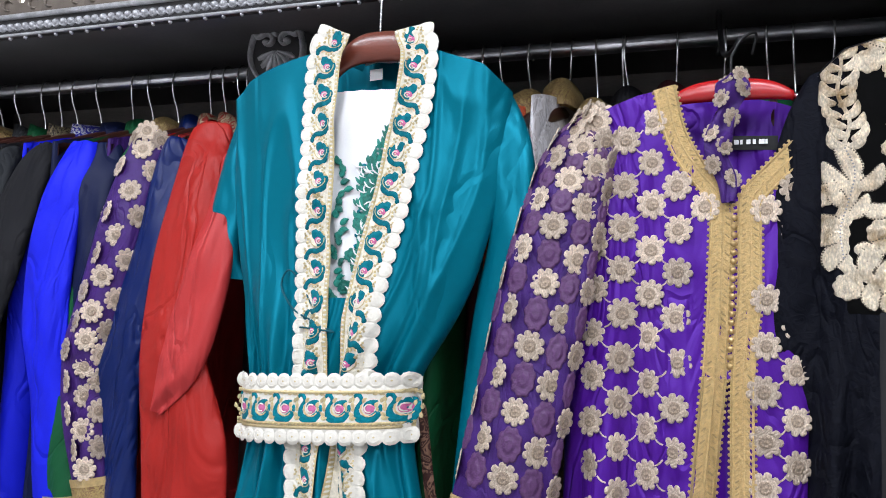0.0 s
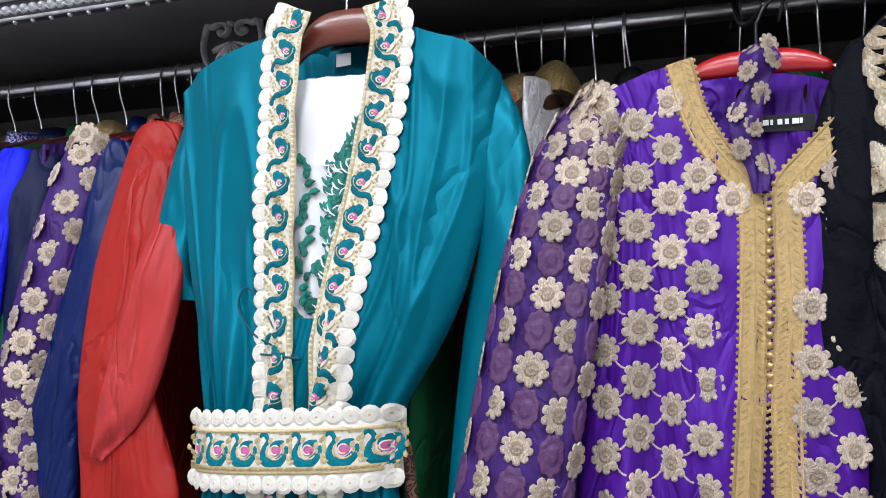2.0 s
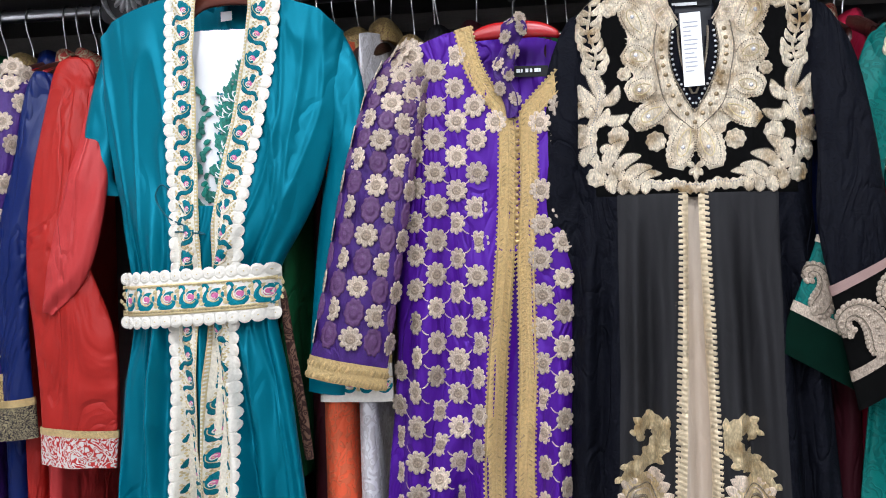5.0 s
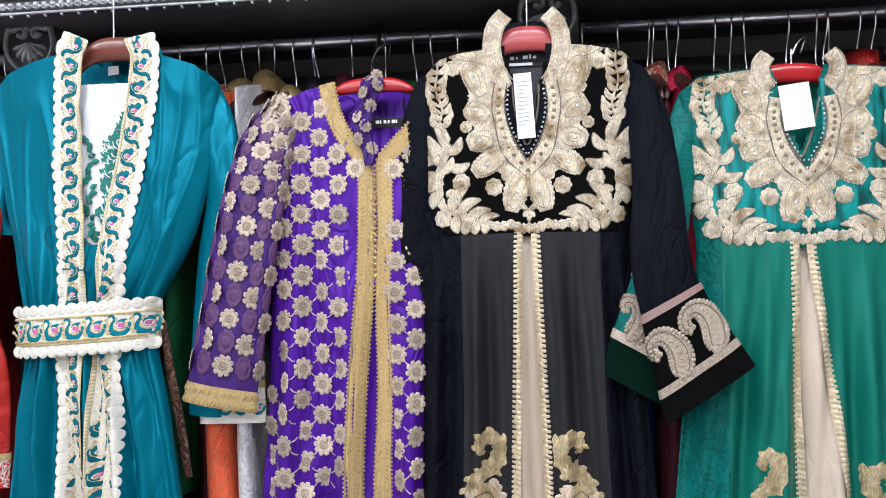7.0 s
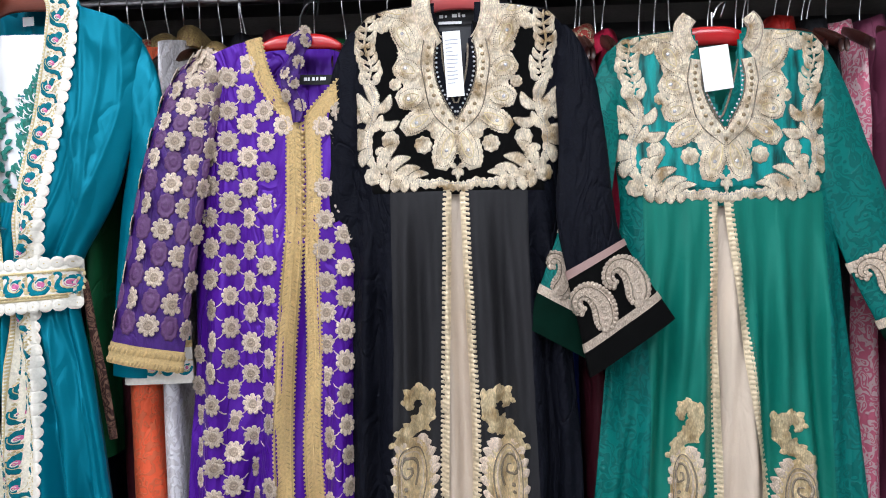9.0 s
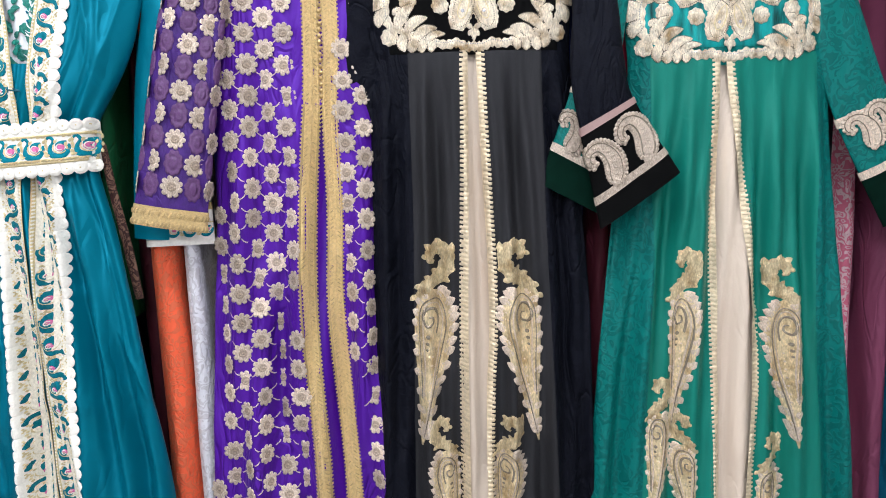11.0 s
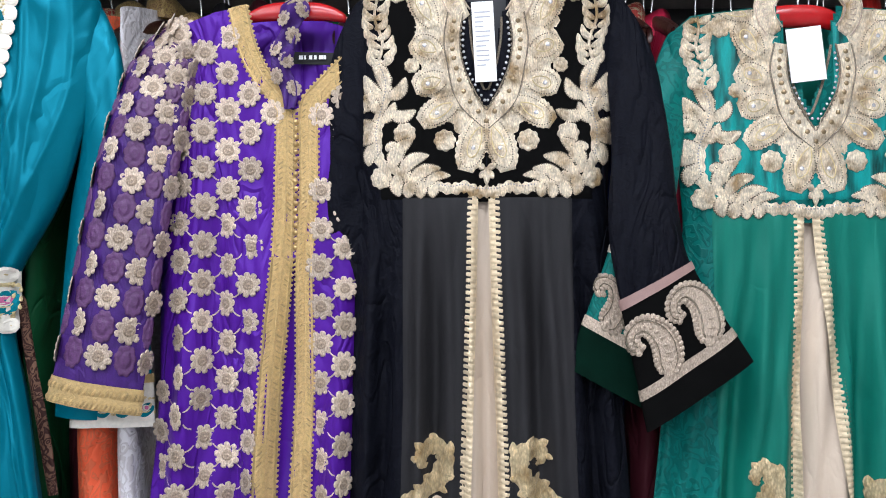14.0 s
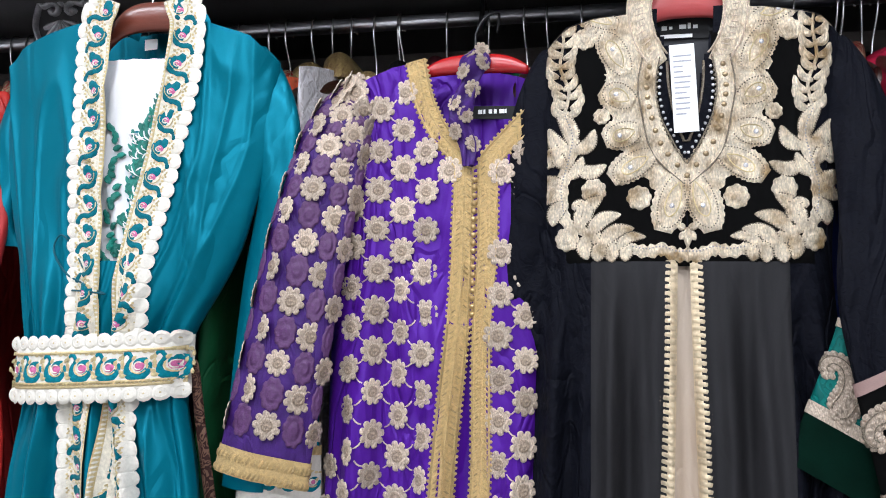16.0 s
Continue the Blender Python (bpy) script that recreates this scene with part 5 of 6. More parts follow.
        bead_row(q, raised, [P(*e) for e in ((566, 190), (570, 265), (556, 345), (524, 412), (490, 455))], 0.0065, 0.0019, 0.003, 1, 0.0, 6)
        tagged(q.make("bead_cord", [CRYSTAL, CORD], parent), kind="stuff")


def collar(B, parent, line, xc, w=0.0165):
    """A stand collar: two padded bands with ladder stitches, from the nape to the top of the slit."""
    for s in (-1, 1):
        h = Heap()
        at, ln = on_path(lambda x, z, q: B.at(x, z, q + 0.004), [(xc + s * x, z) for x, z in line])
        stroke(h, at, [(0, -ln * i / 8) for i in range(9)], [w * 0.9, w, w, w, w, w * 0.95, w * 0.5], 0.006, 0, 40, 7, 0, 1, 0.002)
        for k in range(int(ln / 0.008) - 1):
            z = -(k + 0.8) * 0.008
            stroke(h, at, [(-w * 0.5, z - 0.002), (w * 0.5, z + 0.002)], [0.0018] * 2, 0.0085, 1, 5, 4)
        for q in (-0.82, 0.82):
            band(h, at, ln * 0.97, 0.0014, 0.0085, 1, q * w)
        h.make("collar_band", [CHAMPAGNE, SILVERGOLD], parent)


def skirt(B, parent, left, right, z1, inner, rope_w, labels):
    """The slit: a satin panel behind it and rope edges at both sides."""
    Heap().add([B.at(left(z) - 0.03 + (right(z) - left(z) + 0.06) * i / 15, z, -0.012 + 0.004 * math.sin(5 * i / 15 + 9 * z)) for z in [0.42 + (z1 + 0.02 - 0.42) * j / 39 for j in range(40)] for i in range(16)], grid_faces(16, 40)).make("satin_panel", inner, parent, labels)
    for s, line in ((-1, left), (1, right)):
        h = Heap()
        at, ln = on_path(B.at, [(line(z) + s * rope_w * 0.8, z) for z in np.linspace(z1, 0.45, 9)])
        rope(h, at, ln, rope_w, 0.0086, 0, 1, s)
        h.make("rope_edge", [ROPE_GOLD, CORD], parent)


def tall_paisley(heap, at, x, z, k, flip=1, slim=1.0):
    """A hanging teardrop: bulb above, tail below, teeth along one edge, double cord, coil and a hooked leafy tip.

    Drawn on a pattern with the bulb's middle at (565, 400), x outwards and y down; k: metres to a unit."""
    p = lambda u, v: (x + flip * slim * (u - 565) * k, z + (400 - v) * k)
    rows = ((640, 968, 3), (632, 910, 12), (622, 850, 22), (604, 720, 42), (585, 600, 66), (571, 480, 83), (565, 390, 86), (569, 320, 66), (575, 280, 34), (577, 266, 8))
    c = curve_at([(a, b, w) for a, b, w in rows], 50)
    m, verts = 15, []
    for j, (a, b, w) in enumerate(c):
        for i in range(m):
            s = 2 * i / (m - 1) - 1
            e = abs(s)
            hh = 0.0012 + 0.0034 * math.exp(-((e - 0.80) / 0.13) ** 2) + 0.0020 * math.exp(-(s / 0.34) ** 2) + (0.0007 if (j + i) % 2 else 0.0)
            if i in (0, m - 1) or j in (0, 49):
                hh = 0.0
            verts.append(at(*p(a + s * w, b), hh))
    heap.add(verts, grid_faces(m, 50), 0)
    for side, count, size in ((-1, 15, 30), (1, 11, 18)):
        for i in range(count):
            a, b, w = c[int(4 + 40 * (i + 0.5) / count)]
            q = (a + side * w * 0.94, b)
            petal(heap, at, p(q[0] - side * 16, q[1] + 16), p(q[0] + side * size * (0.7 if b > 700 else 0.9), q[1] - size * 0.7), 20 * k, 0.0046, 0.12 * side * flip, 1, None, 9)
    for off in (0.0, 15.0):
        stroke(heap, at, [p(637, 945), p(594 + off * 0.5, 755), p(548 + off, 580), p(516 + off, 430), p(536 + off * 0.6, 330 + off), p(582, 305 + off), p(624 - off, 350), p(634 - off, 450), p(630 - off, 620), p(632, 760)], [0.0016] * 2, 0.0070, 1 if off else 3, 70, 4)
    stroke(heap, at, [p(562, 470), p(550, 400), p(565, 352), p(600, 348), p(618, 388), p(602, 424), p(574, 414), p(574, 388), p(592, 384)], [6 * k, 8 * k, 7 * k, 4 * k], 0.0066, 3, 50, 5)
    for u, v, r in ((598, 470, 10), (602, 500, 8), (604, 528, 6)):
        dome(heap, lambda a, b, h: at(a, b, h + 0.003), *p(u, v), r * k, 0.0022, 3, 7, 2)
    for i in range(8):
        dome(heap, lambda a, b, h: at(a, b, h + 0.003), *p(575 + 5 * i, 520 + 38 * i), 5 * k, 0.003, 1, 6, 2)
    stroke(heap, at, [p(640, 310), p(596, 252), p(532, 208), p(502, 152), p(510, 110), p(540, 92), p(572, 106), p(576, 138), p(560, 150)], [12 * k, 28 * k, 33 * k, 31 * k, 30 * k, 30 * k, 26 * k, 16 * k, 6 * k], 0.0046, 0, 40, 7, 0.3, 9, 0.0012)
    for b, t, w in (((500, 125), (482, 66), 16), ((535, 95), (552, 52), 17), ((572, 100), (602, 70), 15), ((590, 125), (614, 128), 12), ((500, 180), (470, 184), 14), ((524, 220), (494, 240), 14), ((610, 262), (650, 262), 15), ((575, 232), (606, 206), 15), ((555, 210), (572, 176), 12), ((638, 300), (668, 318), 13)):
        petal(heap, at, p(*b), p(*t), w * k, 0.0046, 0.1 * flip, 0, None, 9)


def hem_paisleys(B, parent, spots):
    for x, z, size, fl, slim in spots:
        h = Heap()
        tall_paisley(h, lambda a, b, q: B.at(a, b, q + 0.0045), x, z, size, fl, slim)
        h.make("paisley_motif", [CHAMPAGNE_GOLD, SILVERGOLD, GOLD_PALE, CORD], parent)


ROPE_GOLD = material("plaited_gold_rope", (0.64, 0.52, 0.35), 0.34, 0.3, var=0.25, scale=160, fine=1500, bump=0.8, rand=0.15)
CHAMPAGNE_GOLD = material("champagne_gold_lame", (0.78, 0.62, 0.37), 0.32, 0.35, var=0.4, scale=90, fine=1500, bump=0.9, dist=0.003, rand=0.2, stitch=330, patch=(0.40, 0.26, 0.11))
BB.patch("velvet_yoke", BLACK_VELVET, black, lambda z: 0.146, lambda z: 0.27 if z > 1.6 else 0.302, 1.478, 1.79, 0.0050, 40, 40)
BB.patch("velvet_yoke", BLACK_VELVET, black, lambda z: 0.332 if z > 1.6 else 0.3, lambda z: 0.455, 1.478, 1.785, 0.0050, 40, 40)
BB.patch("chiffon_skirt", GREY_CHIFFON, black, lambda z: 0.178 - 0.03 * max(0, 1.2 - z), lambda z: B_L(z) - 0.004, 0.43, 1.502, 0.003, 30, 60, "sheer grey chiffon skirt panel")
BB.patch("chiffon_skirt", GREY_CHIFFON, black, lambda z: B_R(z) + 0.004, lambda z: 0.425 + 0.03 * max(0, 1.2 - z), 0.43, 1.502, 0.003, 30, 60, "sheer grey chiffon skirt panel")
bodice(BB, black, 0.301, 0.180, 1.637, 0.000448, 0.000470)
collar(BB, black, [(0.036, 1.872), (0.054, 1.850), (0.061, 1.818), (0.056, 1.782), (0.042, 1.754), (0.032, 1.742)], 0.304, 0.0165)
skirt(BB, black, B_L, B_R, 1.490, BEIGE_SATIN, 0.0090, "champagne satin front panel")
hem_paisleys(BB, black, [(0.212, 0.998, 0.00043, -1, 1.0), (0.371, 0.995, 0.00043, 1, 1.0), (0.222, 0.700, 0.00032, 1, 1.0), (0.345, 0.700, 0.00032, -1, 1.0)])
h = Heap()
stroke(h, lambda x, z, q: (x, 1.288 - q, z), [(0.256, 1.825), (0.264, 1.846), (0.306, 1.852), (0.348, 1.846), (0.354, 1.825)], [0.016] * 2, 0.003, 0, 24, 5)
h.make("collar_back", BLACK, black)
Heap().add([(0.258 + 0.092 * i / 15, 1.29, 1.60 + 0.24 * j / 9) for j in range(10) for i in range(16)], grid_faces(16, 10)).make("neck_lining", material("black_lining", (0.008, 0.009, 0.014), 0.5), black)
h = Heap()
at, ln = on_path(lambda x, z, q: BB.at(x, z, q), [(0.278, 1.745), (0.280, 1.71), (0.288, 1.67), (0.301, 1.637), (0.314, 1.67), (0.322, 1.71), (0.324, 1.745)])
band(h, at, ln, 0.002, 0.006)
h.make("slit_cord", CORD, black)
front_hanger(0.306, 1.268, 1.832, 0.15, ROSE_PLASTIC, CORNICE_Z + 0.05, "rose-red plastic hanger inside the black kaftan", 0.046, droop=0.05)


def tag_card(name, x, y, z, w, hgt, tilt, label, bars):
    e = thing(name, (x, y, z), label, "price tag")
    c, s = math.cos(tilt), math.sin(tilt)
    q = lambda a, b, dy=0.0: (x + a * c - b * s, y - dy, z + a * s + b * c)
    bm = bmesh.new()
    vs = [bm.verts.new(q(a * w / 2, b * hgt / 2, d)) for d in (0, 0.0008) for a, b in ((-1, -1), (1, -1), (1, 1), (-1, 1))]
    for f in ((4, 5, 6, 7), (0, 3, 2, 1), (0, 1, 5, 4), (1, 2, 6, 5), (2, 3, 7, 6), (3, 0, 4, 7)):
        bm.faces.new([vs[i] for i in f])
    under(part("card", bm, WHITE_PAPER, None, "", False), e)
    if bars:
        h = Heap()
        rg = random.Random(2)
        for k in range(bars):
            b = hgt * (0.36 - 0.72 * k / bars)
            a1 = -w * 0.38 + w * rg.uniform(0.35, 0.75)
            h.add([q(-w * 0.38, b, 0.0012), q(a1, b, 0.0012), q(a1, b + 0.0018, 0.0012), q(-w * 0.38, b + 0.0018, 0.0012)], [(0, 1, 2, 3)])
        h.make("printed_bars", material("grey_print", (0.35, 0.36, 0.4), 0.8), e)
    return e


tag_card("price_tag", 0.298, 1.232, 1.706, 0.031, 0.114, 0.05, "white hanging price tag with grey print in the black neckline", 12)
lab = thing("neck_label", (0.30, 1.28, 1.80), "black woven label with white bars inside the black collar", "label")
Heap().add([(0.268, 1.286, 1.787), (0.335, 1.286, 1.787), (0.335, 1.286, 1.812), (0.268, 1.286, 1.812)], [(0, 1, 2, 3)]).make("cloth", LABEL, lab)
h = Heap()
for x0, w, z0, k in ((0.274, 0.007, 1.799, 0.006), (0.284, 0.004, 1.8, 0.004), (0.297, 0.009, 1.8, 0.006), (0.308, 0.004, 1.8, 0.008), (0.315, 0.006, 1.8, 0.005), (0.272, 0.042, 1.788, 0.005)):
    h.add([(x0, 1.2845, z0), (x0 + w, 1.2845, z0), (x0 + w, 1.2845, z0 + k), (x0, 1.2845, z0 + k)], [(0, 1, 2, 3)])
h.make("white_bars", WHITE_PAPER, lab)


def cuff(sl, parent, s0, ground, end, flip, spots, ribbon, s1):
    """A wide cuff: ribbon, dark panel with two paisleys, gold band from s1 and velvet end."""
    sl.shell("cuff_ribbon", ribbon, parent, 40, "", s0, s0 + 0.018, 0.003, 5)
    if ground:
        sl.shell("cuff_panel", ground, parent, 40, "", s0 + 0.018, s1, 0.0015, 10)
    sl.shell("cuff_band", SILVERGOLD, parent, 40, "", s1, s1 + 0.014, 0.003, 5)
    sl.shell("velvet_end", end, parent, 40, "", s1 + 0.014, 1.0, 0.002, 6)
    for x, z, size, lean in spots:
        h = Heap()
        on = on_sleeve(sl, s0)
        comma(h, lambda a, b, q: on(a, b, q * 0.7 + 0.0026), x, z, size, flip, lean)
        h.make("paisley_motif", [SILVERGOLD, CORD], parent)


cuff(BS, B_SLEEVE, 0.820, BLACK_VELVET, BLACK_VELVET, 1, ((0.032, -0.076, 0.098, 0.0), (-0.034, -0.082, 0.092, 0.0)), MAUVE, 0.945)
# green
GB.patch("velvet_yoke", GREEN_VELVET, green, lambda z: 0.607, lambda z: 0.722 if z > 1.58 else 0.76, 1.475, 1.738, 0.0050, 40, 40)
GB.patch("velvet_yoke", GREEN_VELVET, green, lambda z: 0.795 if z > 1.58 else 0.757, lambda z: 0.925, 1.475, 1.735, 0.0050, 40, 40)
GB.patch("chiffon_skirt", GREEN_CHIFFON, green, lambda z: 0.622 - 0.05 * max(0, 1.1 - z), lambda z: G_L(z) - 0.004, 0.43, 1.476, 0.003, 30, 60, "smooth green chiffon skirt panel")
GB.patch("chiffon_skirt", GREEN_CHIFFON, green, lambda z: G_R(z) + 0.004, lambda z: 0.942 + 0.03 * max(0, 1.1 - z), 0.43, 1.476, 0.003, 30, 60, "smooth green chiffon skirt panel")
bodice(GB, green, 0.766, 0.182, 1.603, 0.000385, 0.000465)
collar(GB, green, [(0.050, 1.776), (0.063, 1.758), (0.060, 1.735), (0.046, 1.716)], 0.762, 0.015)
skirt(GB, green, G_L, G_R, 1.458, BEIGE_SATIN, 0.0088, "champagne satin front panel")
hem_paisleys(GB, green, [(0.683, 0.975, 0.00040, -1, 0.75), (0.872, 0.950, 0.00041, 1, 0.95), (0.634, 0.755, 0.00032, -1, 0.9), (0.680, 0.690, 0.00030, 1, 0.9), (0.850, 0.640, 0.00030, -1, 1.0)])
Heap().add([(0.70 + 0.115 * i / 15, 1.292, 1.57 + 0.165 * j / 9) for j in range(10) for i in range(16)], grid_faces(16, 10)).make("neck_lining", GREEN_CHIFFON, green)
h = Heap()
at, ln = on_path(lambda x, z, q: GB.at(x, z, q), [(0.722, 1.70), (0.732, 1.66), (0.745, 1.62), (0.758, 1.597), (0.771, 1.62), (0.784, 1.66), (0.794, 1.70)])
band(h, at, ln, 0.002, 0.006)
h.make("slit_cord", CORD, green)
front_hanger(0.758, 1.268, 1.748, 0.17, RED_PLASTIC, 1.80, "red plastic hanger inside the green kaftan", 0.034, droop=0.04)
tag_card("price_tag", 0.752, 1.225, 1.683, 0.050, 0.076, 0.12, "blank white card hanging in the green neckline", 0)
lab = thing("neck_label", (0.76, 1.28, 1.735), "black woven label inside the green collar", "label")
Heap().add([(0.725, 1.288, 1.718), (0.795, 1.288, 1.718), (0.795, 1.288, 1.735), (0.725, 1.288, 1.735)], [(0, 1, 2, 3)]).make("cloth", LABEL, lab)
cuff(GS, G_SLEEVE, 0.815, GREEN, BOTTLE_VELVET, 1, ((0.018, -0.070, 0.080, -0.1), (-0.026, -0.085, 0.075, -0.1)), SILVERGOLD, 0.93)
cuff(GS2, G_SLEEVE_2, 0.80, None, BOTTLE_VELVET, 1, ((-0.02, -0.045, 0.08, 0.0), (0.02, -0.04, 0.08, 0.0)), SILVERGOLD, 0.90)


# ---- clothes hung sideways along the rod ----
def side_garment(x, mat, label, category="robe", hw=0.028, y0=1.325, zsh=1.752, sleeve=None, collar_mat=None, seed=0.0, hanger=DARK_WOOD, low=0.45, cuff_mat=None, tilt=0.0, cuff_s=0.93):
    """A garment hung across the rod: flat trunk with sloping shoulders, a sleeve in front, a stand collar."""
    e = thing("hanging_" + category, (x, ROD_Y, low), label, category, "clothes on the rod")
    n, m, half = 40, 46, ROD_Y - y0
    verts = []
    for j in range(m):
        for i in range(n):
            a = i * math.tau / n
            yy = -math.cos(a)
            v = j / (m - 1)
            top = zsh + 0.045 - 0.045 * abs(yy) ** 1.5
            z = top + (low - top) * v
            w = hw * (0.25 + 0.75 * min(1, v * 9)) * (1 + 0.25 * v)
            f = 0.006 * min(1, v * 4) * math.sin(7 * a + 5 * z + seed) + 0.008 * noise.noise((a, z * 3, seed))
            verts.append((x + tilt * v + (w + f) * math.copysign(abs(math.sin(a)) ** 0.7, math.sin(a)), ROD_Y + half * yy * (1 + 0.06 * v) + 0.01 * noise.noise((z * 4, seed, a)), z))
    Heap().add(verts, grid_faces(n, m, True)).make("trunk", mat, e)
    out = None
    if sleeve:
        out = Sleeve(sleeve, 0.007, seed)
        sl = out.shell("sleeve", mat, e)
        if cuff_mat:
            out.shell("cuff", cuff_mat, sl, 40, "", cuff_s, 1.0, 0.003, 8)
            out.shell("cuff_braid", GOLD, sl, 40, "gold braid above the cuff", cuff_s - 0.016, cuff_s, 0.004, 4)
    collar_mat = collar_mat or mat
    if collar_mat:
        h = Heap()
        k = 28
        h.add([(x + (0.026 + 0.006 * r) * math.sin(a), ROD_Y - 0.015 - (0.050 + 0.008 * r) * math.cos(a), zsh + 0.022 + 0.044 * (1 - abs(1 - r)) * (0.75 + 0.25 * math.cos(a)) + 0.004 * math.sin(3 * a + seed)) for r in (0.0, 0.6, 1.0, 1.5, 2.0) for a in [i * math.tau / k for i in range(k)]], grid_faces(k, 5, True))
        h.make("collar", collar_mat, e)
    side_hanger(x, hanger, 0.012 * math.sin(seed * 3))
    return e, out


def arm(x, dx=-0.03, z1=1.12, y=1.30, w=0.040, d=0.030, bow=0.03, ztop=1.745):
    """Rows of a sleeve that hangs in front of a sideways garment."""
    return [(x, y + 0.06, ztop, 0.024, 0.03), (x + dx * 0.2, y + 0.025, ztop - 0.07, w * 0.85, d), (x + dx * 0.6 - bow * 0.4, y - 0.005, ztop - 0.22, w, d),
            (x + dx - bow, y - 0.03, (ztop + z1) / 2 - 0.04, w * 1.05, d), (x + dx, y - 0.035, z1, w * 0.9, d * 0.7)]


CHARCOAL = cloth("charcoal_wool", (0.022, 0.024, 0.027), 0.8)
ROYAL = cloth("royal_blue_crepe", (0.006, 0.012, 0.62), 0.6)
NAVY = cloth("navy_crepe", (0.004, 0.008, 0.040), 0.6)
NAVY_SATIN = cloth("blue_satin", (0.003, 0.012, 0.085), 0.36)
RED = cloth("red_taffeta", (0.34, 0.016, 0.012), 0.45)
CORAL = cloth("coral_red_taffeta", (0.42, 0.035, 0.035), 0.45)
BOTTLE = cloth("bottle_green_cloth", (0.004, 0.075, 0.026), 0.6)
BEIGE = cloth("beige_wool", (0.30, 0.23, 0.15), 0.8)
PINKLACE = damask("pink_lace", (0.55, 0.13, 0.2), (0.6, 0.4, 0.42), 0.6, 60)
ORANGE = damask("orange_red_lace", (0.80, 0.12, 0.05), (0.66, 0.13, 0.06), 0.5, 50)
WHITELACE = damask("white_lace", (0.62, 0.60, 0.62), (0.50, 0.47, 0.48), 0.6, 50)
FLORAL = damask("floral_silk", (0.35, 0.05, 0.04), (0.45, 0.38, 0.25), 0.5, 90)
GOLDCOLLAR = damask("gold_brocade", (0.42, 0.30, 0.12), (0.22, 0.13, 0.07), 0.45, 240)
BLUEBROCADE = damask("blue_silver_brocade", (0.02, 0.02, 0.25), (0.5, 0.5, 0.55), 0.45, 100)
DARKBROCADE = damask("black_gold_brocade", (0.02, 0.015, 0.02), (0.3, 0.25, 0.15), 0.5, 200)
MAROON = cloth("maroon_cloth", (0.075, 0.012, 0.02), 0.6)
MAUVECLOTH = cloth("mauve_cloth", (0.17, 0.04, 0.08), 0.6)
SOFTBLACK = cloth("soft_black_crepe", (0.010, 0.010, 0.012), 0.8)
WHITERED = damask("white_on_red_embroidery", (0.60, 0.56, 0.52), (0.45, 0.03, 0.025), 0.5, 105)
PETROL = cloth("petrol_blue_cloth", (0.004, 0.09, 0.15), 0.5)

side_garment(-1.605, SOFTBLACK, "black crepe robe on the crowded rod", seed=0.2)
side_garment(-1.525, MAROON, "maroon robe on the crowded rod", seed=0.7)
side_garment(-1.465, BEIGE, "beige wool jacket on the crowded rod", "jacket", zsh=1.775, seed=1.1, hanger=WOOD)
side_garment(-1.41, PINKLACE, "pink lace robe with gold brocade collar", collar_mat=GOLDCOLLAR, seed=1.6, sleeve=arm(-1.350, -0.02, 1.2))
side_garment(-1.35, CHARCOAL, "charcoal robe with long sleeve on the rod", seed=2.1, sleeve=arm(-1.270, -0.02, 1.02, w=0.045))
side_garment(-1.31, BOTTLE, "bottle green robe on the rod", seed=2.9, hw=0.02)
side_garment(-1.26, SOFTBLACK, "black crepe robe with long sleeve on the rod", seed=3.4, sleeve=arm(-1.180, -0.03, 1.0, w=0.048), collar_mat=DARKBROCADE)
side_garment(-1.2, ROYAL, "royal blue crepe robe with brocade collar", seed=4.0, hw=0.034, sleeve=[(-1.064, 1.33, 1.736, 0.032, 0.03), (-1.071, 1.295, 1.646, 0.042, 0.03), (-1.073, 1.28, 1.547, 0.046, 0.028), (-1.07, 1.272, 1.441, 0.048, 0.026), (-1.05, 1.275, 1.31, 0.042, 0.024), (-1.035, 1.28, 1.145, 0.042, 0.022)], collar_mat=BLUEBROCADE)
side_garment(-1.13, NAVY, "navy crepe robe with long sleeve on the rod", seed=4.8, hw=0.034, sleeve=[(-1.032, 1.35, 1.732, 0.033, 0.03), (-1.016, 1.31, 1.637, 0.039, 0.03), (-1.009, 1.3, 1.52, 0.04, 0.028), (-1.001, 1.3, 1.368, 0.042, 0.026), (-0.972, 1.3, 1.147, 0.041, 0.022)])
side_garment(-1.07, BOTTLE, "bottle green robe with gold embroidered cuff", seed=5.5, sleeve=arm(-0.970, -0.03, 1.0, y=1.315, w=0.04), cuff_mat=DARKBROCADE)
pe, pa = side_garment(-1.01, ORGANZA, "violet organza robe with gold flowers on the rod", seed=6.0, sleeve=[(-0.927, 1.33, 1.741, 0.033, 0.03), (-0.935, 1.285, 1.599, 0.041, 0.03), (-0.959, 1.27, 1.466, 0.043, 0.028), (-0.974, 1.262, 1.372, 0.043, 0.026), (-0.964, 1.262, 1.268, 0.039, 0.022), (-0.942, 1.262, 1.139, 0.029, 0.016)], collar_mat=GOLDCOLLAR, cuff_mat=GOLDCOLLAR, cuff_s=0.955)
for r in range(12):
    for c in range(-1, 2):
        s, aa = 0.04 + r * 0.080 + (0.040 if c else 0), c * 0.52 + 0.2
        if 0.11 < s < 0.95:
            p, n1 = Vector(pa.point(s, aa, 0.001)), Vector(pa.point(s, aa, 0.02))
            place_flower(p, n1 - p, pe, 1.0, r)
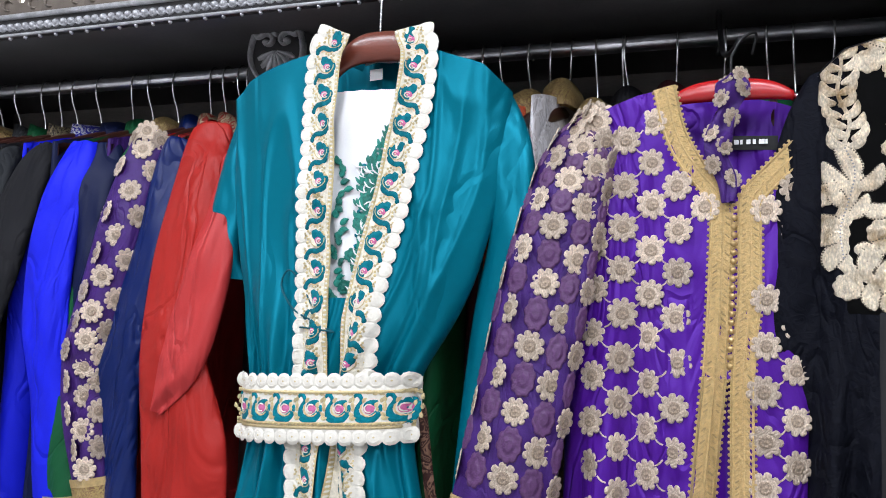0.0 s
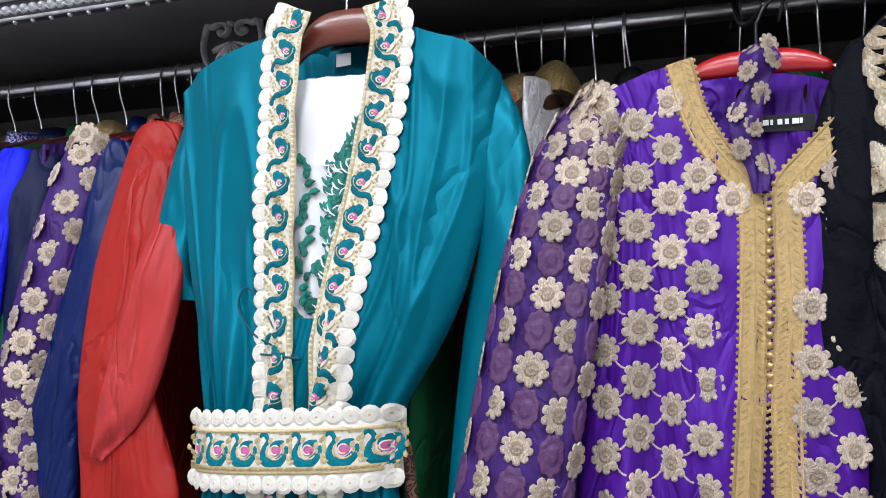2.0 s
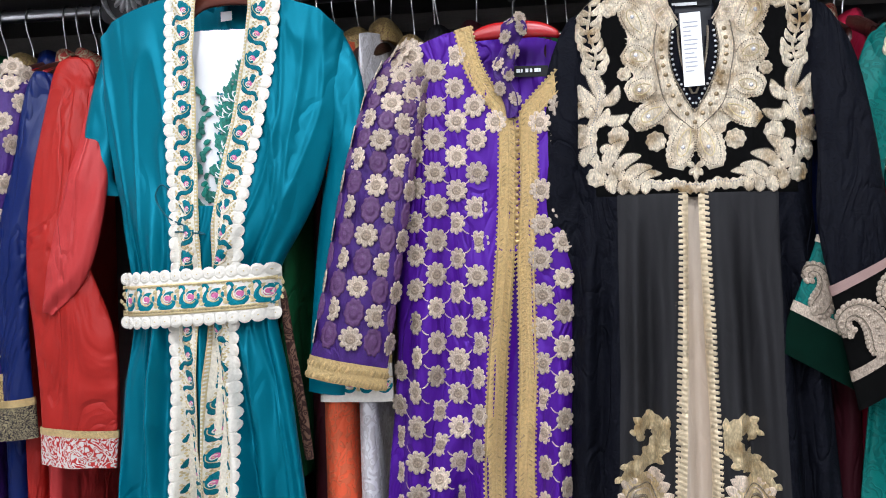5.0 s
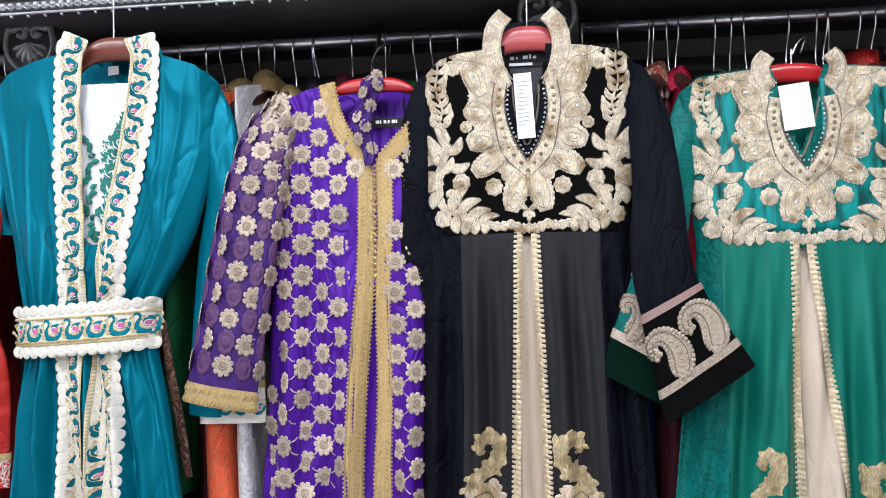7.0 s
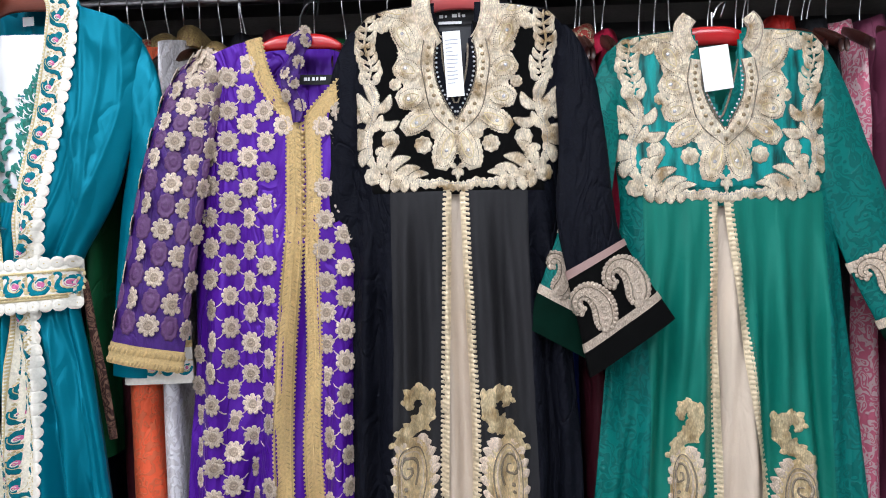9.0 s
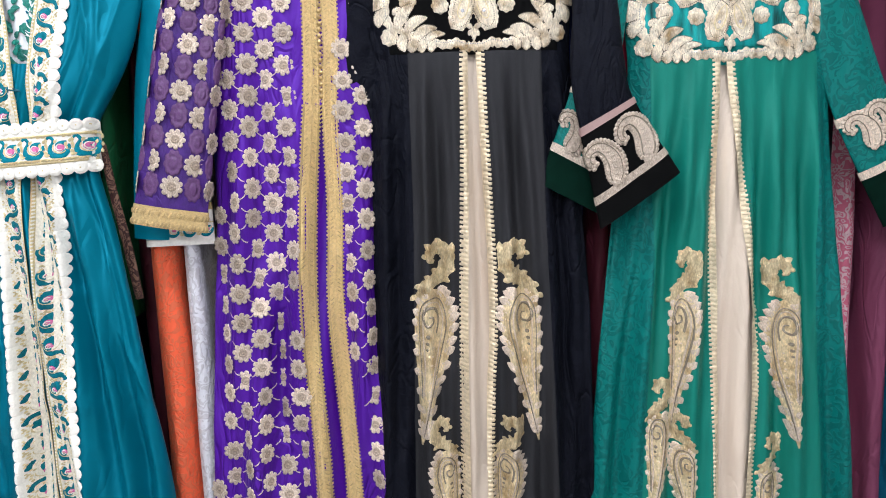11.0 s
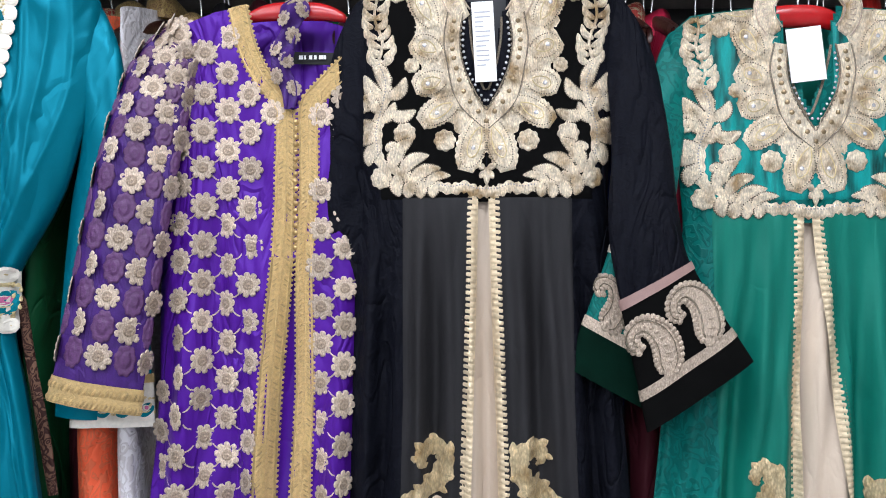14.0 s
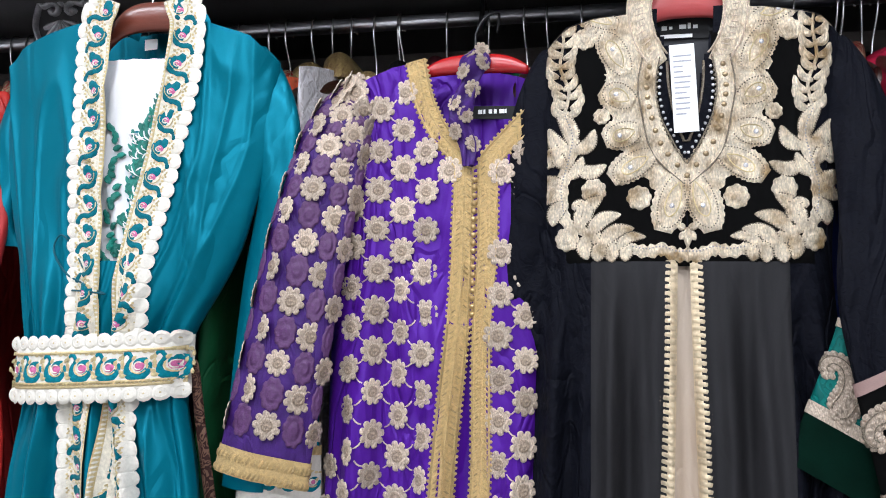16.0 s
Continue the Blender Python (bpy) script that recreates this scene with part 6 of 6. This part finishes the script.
side_garment(-0.945, NAVY_SATIN, "blue satin robe with long creased sleeve", seed=6.7, hw=0.03, sleeve=[(-0.864, 1.33, 1.727, 0.03, 0.03), (-0.871, 1.29, 1.559, 0.035, 0.03), (-0.896, 1.275, 1.418, 0.042, 0.03), (-0.913, 1.27, 1.325, 0.046, 0.026), (-0.908, 1.27, 1.212, 0.042, 0.022), (-0.896, 1.27, 1.073, 0.04, 0.018)], cuff_mat=DARKBROCADE)
side_garment(-0.905, RED, "red taffeta robe with wide white-embroidered sleeve", seed=7.3, hw=0.03, collar_mat=FLORAL,
             sleeve=[(-0.799, 1.33, 1.753, 0.039, 0.03), (-0.793, 1.28, 1.62, 0.047, 0.032), (-0.802, 1.262, 1.491, 0.052, 0.03), (-0.794, 1.25, 1.382, 0.06, 0.026), (-0.762, 1.245, 1.257, 0.076, 0.022), (-0.756, 1.245, 1.15, 0.074, 0.02), (-0.759, 1.245, 1.034, 0.069, 0.018)], cuff_mat=WHITERED, cuff_s=0.935)
side_garment(-0.862, CORAL, "coral red taffeta robe with wide pointed sleeve", seed=8.1, hw=0.03, collar_mat=FLORAL,
             sleeve=[(-0.76, 1.32, 1.699, 0.028, 0.03), (-0.737, 1.27, 1.589, 0.035, 0.028), (-0.742, 1.245, 1.48, 0.041, 0.024), (-0.764, 1.232, 1.382, 0.039, 0.018), (-0.8, 1.228, 1.306, 0.011, 0.008)])
side_garment(-0.665, RED, "red taffeta robe behind the teal robe", seed=8.8, hw=0.03, y0=1.30)
side_garment(-0.62, SOFTBLACK, "black crepe robe behind the teal robe", seed=9.4)
side_garment(-0.53, NAVY, "navy crepe robe behind the teal robe", seed=9.9)
side_garment(-0.445, NAVY, "navy crepe robe beside the teal robe", seed=10.5, y0=1.33)
side_garment(-0.395, BOTTLE, "bottle green robe beside the teal robe", seed=11.2, y0=1.30, hw=0.024, low=1.0)
side_garment(-0.345, MAROON, "maroon robe with gold brocade collar", seed=11.8, y0=1.36, collar_mat=FLORAL)
side_garment(-0.30, ORANGE, "orange-red lace robe with gold brocade collar", seed=12.4, y0=1.295, hw=0.036, collar_mat=GOLDCOLLAR, zsh=1.762, low=0.42)
side_garment(-0.245, WHITELACE, "white lace robe with gold brocade collar", seed=13.0, y0=1.29, hw=0.024, collar_mat=GOLDCOLLAR, zsh=1.775)
side_garment(-0.19, BEIGE, "beige robe with beaded collar", seed=13.7, y0=1.35, collar_mat=GOLDCOLLAR, zsh=1.74)
side_garment(-0.135, SOFTBLACK, "black crepe robe behind the purple kaftan", seed=14.1, y0=1.36, zsh=1.755)
side_garment(-0.07, MAROON, "maroon robe on a red-brown hanger", seed=14.8, y0=1.36, zsh=1.76, hanger=WOOD)
side_garment(0.0, CHARCOAL, "charcoal robe behind the purple kaftan", seed=15.5, y0=1.37, zsh=1.735)
side_garment(0.075, BOTTLE, "bottle green robe behind the purple kaftan", seed=16.0, y0=1.36, zsh=1.74)
side_garment(0.155, CHARCOAL, "charcoal robe behind the black kaftan", seed=16.9, y0=1.36)
side_garment(0.23, SOFTBLACK, "black crepe robe behind the black kaftan", seed=17.3, y0=1.36)
side_garment(0.42, NAVY, "navy crepe robe behind the black kaftan", seed=17.9, y0=1.36)
side_garment(0.50, NAVY_SATIN, "blue satin robe beside the black kaftan", seed=18.4, y0=1.34)
side_garment(0.555, MAROON, "dark maroon robe with floral collar", seed=19.0, y0=1.34, collar_mat=FLORAL)
side_garment(0.60, cloth("crimson_cloth", (0.42, 0.015, 0.05), 0.5), "crimson robe beside the green kaftan", seed=19.6, y0=1.315, zsh=1.74)
for x, m, t in ((0.68, SOFTBLACK, "black"), (0.75, NAVY, "navy"), (0.82, CHARCOAL, "charcoal"), (0.89, MAROON, "maroon")):
    side_garment(x, m, t + " robe behind the green kaftan", seed=20 + x * 9, y0=1.37, zsh=1.725)
side_garment(0.955, RED, "red robe behind the green kaftan", seed=29.5, y0=1.37, zsh=1.76)
side_garment(1.02, SOFTBLACK, "black crepe robe beside the green kaftan", seed=30.0, y0=1.36)
side_garment(1.07, PINKLACE, "pink and white lace robe on the rod", seed=30.7, y0=1.36, zsh=1.745)
side_garment(1.135, MAUVECLOTH, "mauve robe with long sleeve on the rod", seed=31.3, sleeve=arm(1.14, 0.0, 1.1, y=1.30, bow=-0.01))
side_garment(1.195, PETROL, "petrol blue robe with long sleeve on the rod", seed=32.0, y0=1.28, sleeve=arm(1.18, 0.0, 1.0, y=1.29, bow=-0.01))
side_garment(1.26, NAVY, "navy crepe robe on the rod", seed=32.6)
side_garment(1.32, CHARCOAL, "charcoal robe on the rod", seed=33.1)
# spare hangers on the rod
for x in (-0.86, -0.40, -0.16, 0.10, 0.535, 0.585, 0.70, 0.87, 0.90, 0.97, 1.0):
    side_hanger(x + 0.011, DARK_WOOD, 0.01 * math.sin(x * 40))
# a sleeve with a peacock cuff that shows under the purple sleeve
pc, ps = side_garment(-0.275, TEAL, "teal taffeta robe with a peacock-trimmed cuff", seed=40.0, y0=1.36, hw=0.02, zsh=1.74, low=1.1,
                      sleeve=[(-0.27, 1.34, 1.70, 0.03, 0.02), (-0.275, 1.31, 1.55, 0.045, 0.02), (-0.265, 1.295, 1.35, 0.055, 0.018), (-0.262, 1.285, 1.145, 0.062, 0.016)], cuff_mat=CREAM, cuff_s=0.92)
for i in range(4):
    peacock(pc, on_sleeve(ps, 0.965), -0.042 + 0.029 * i, 0.0, 0.030, 1, ())
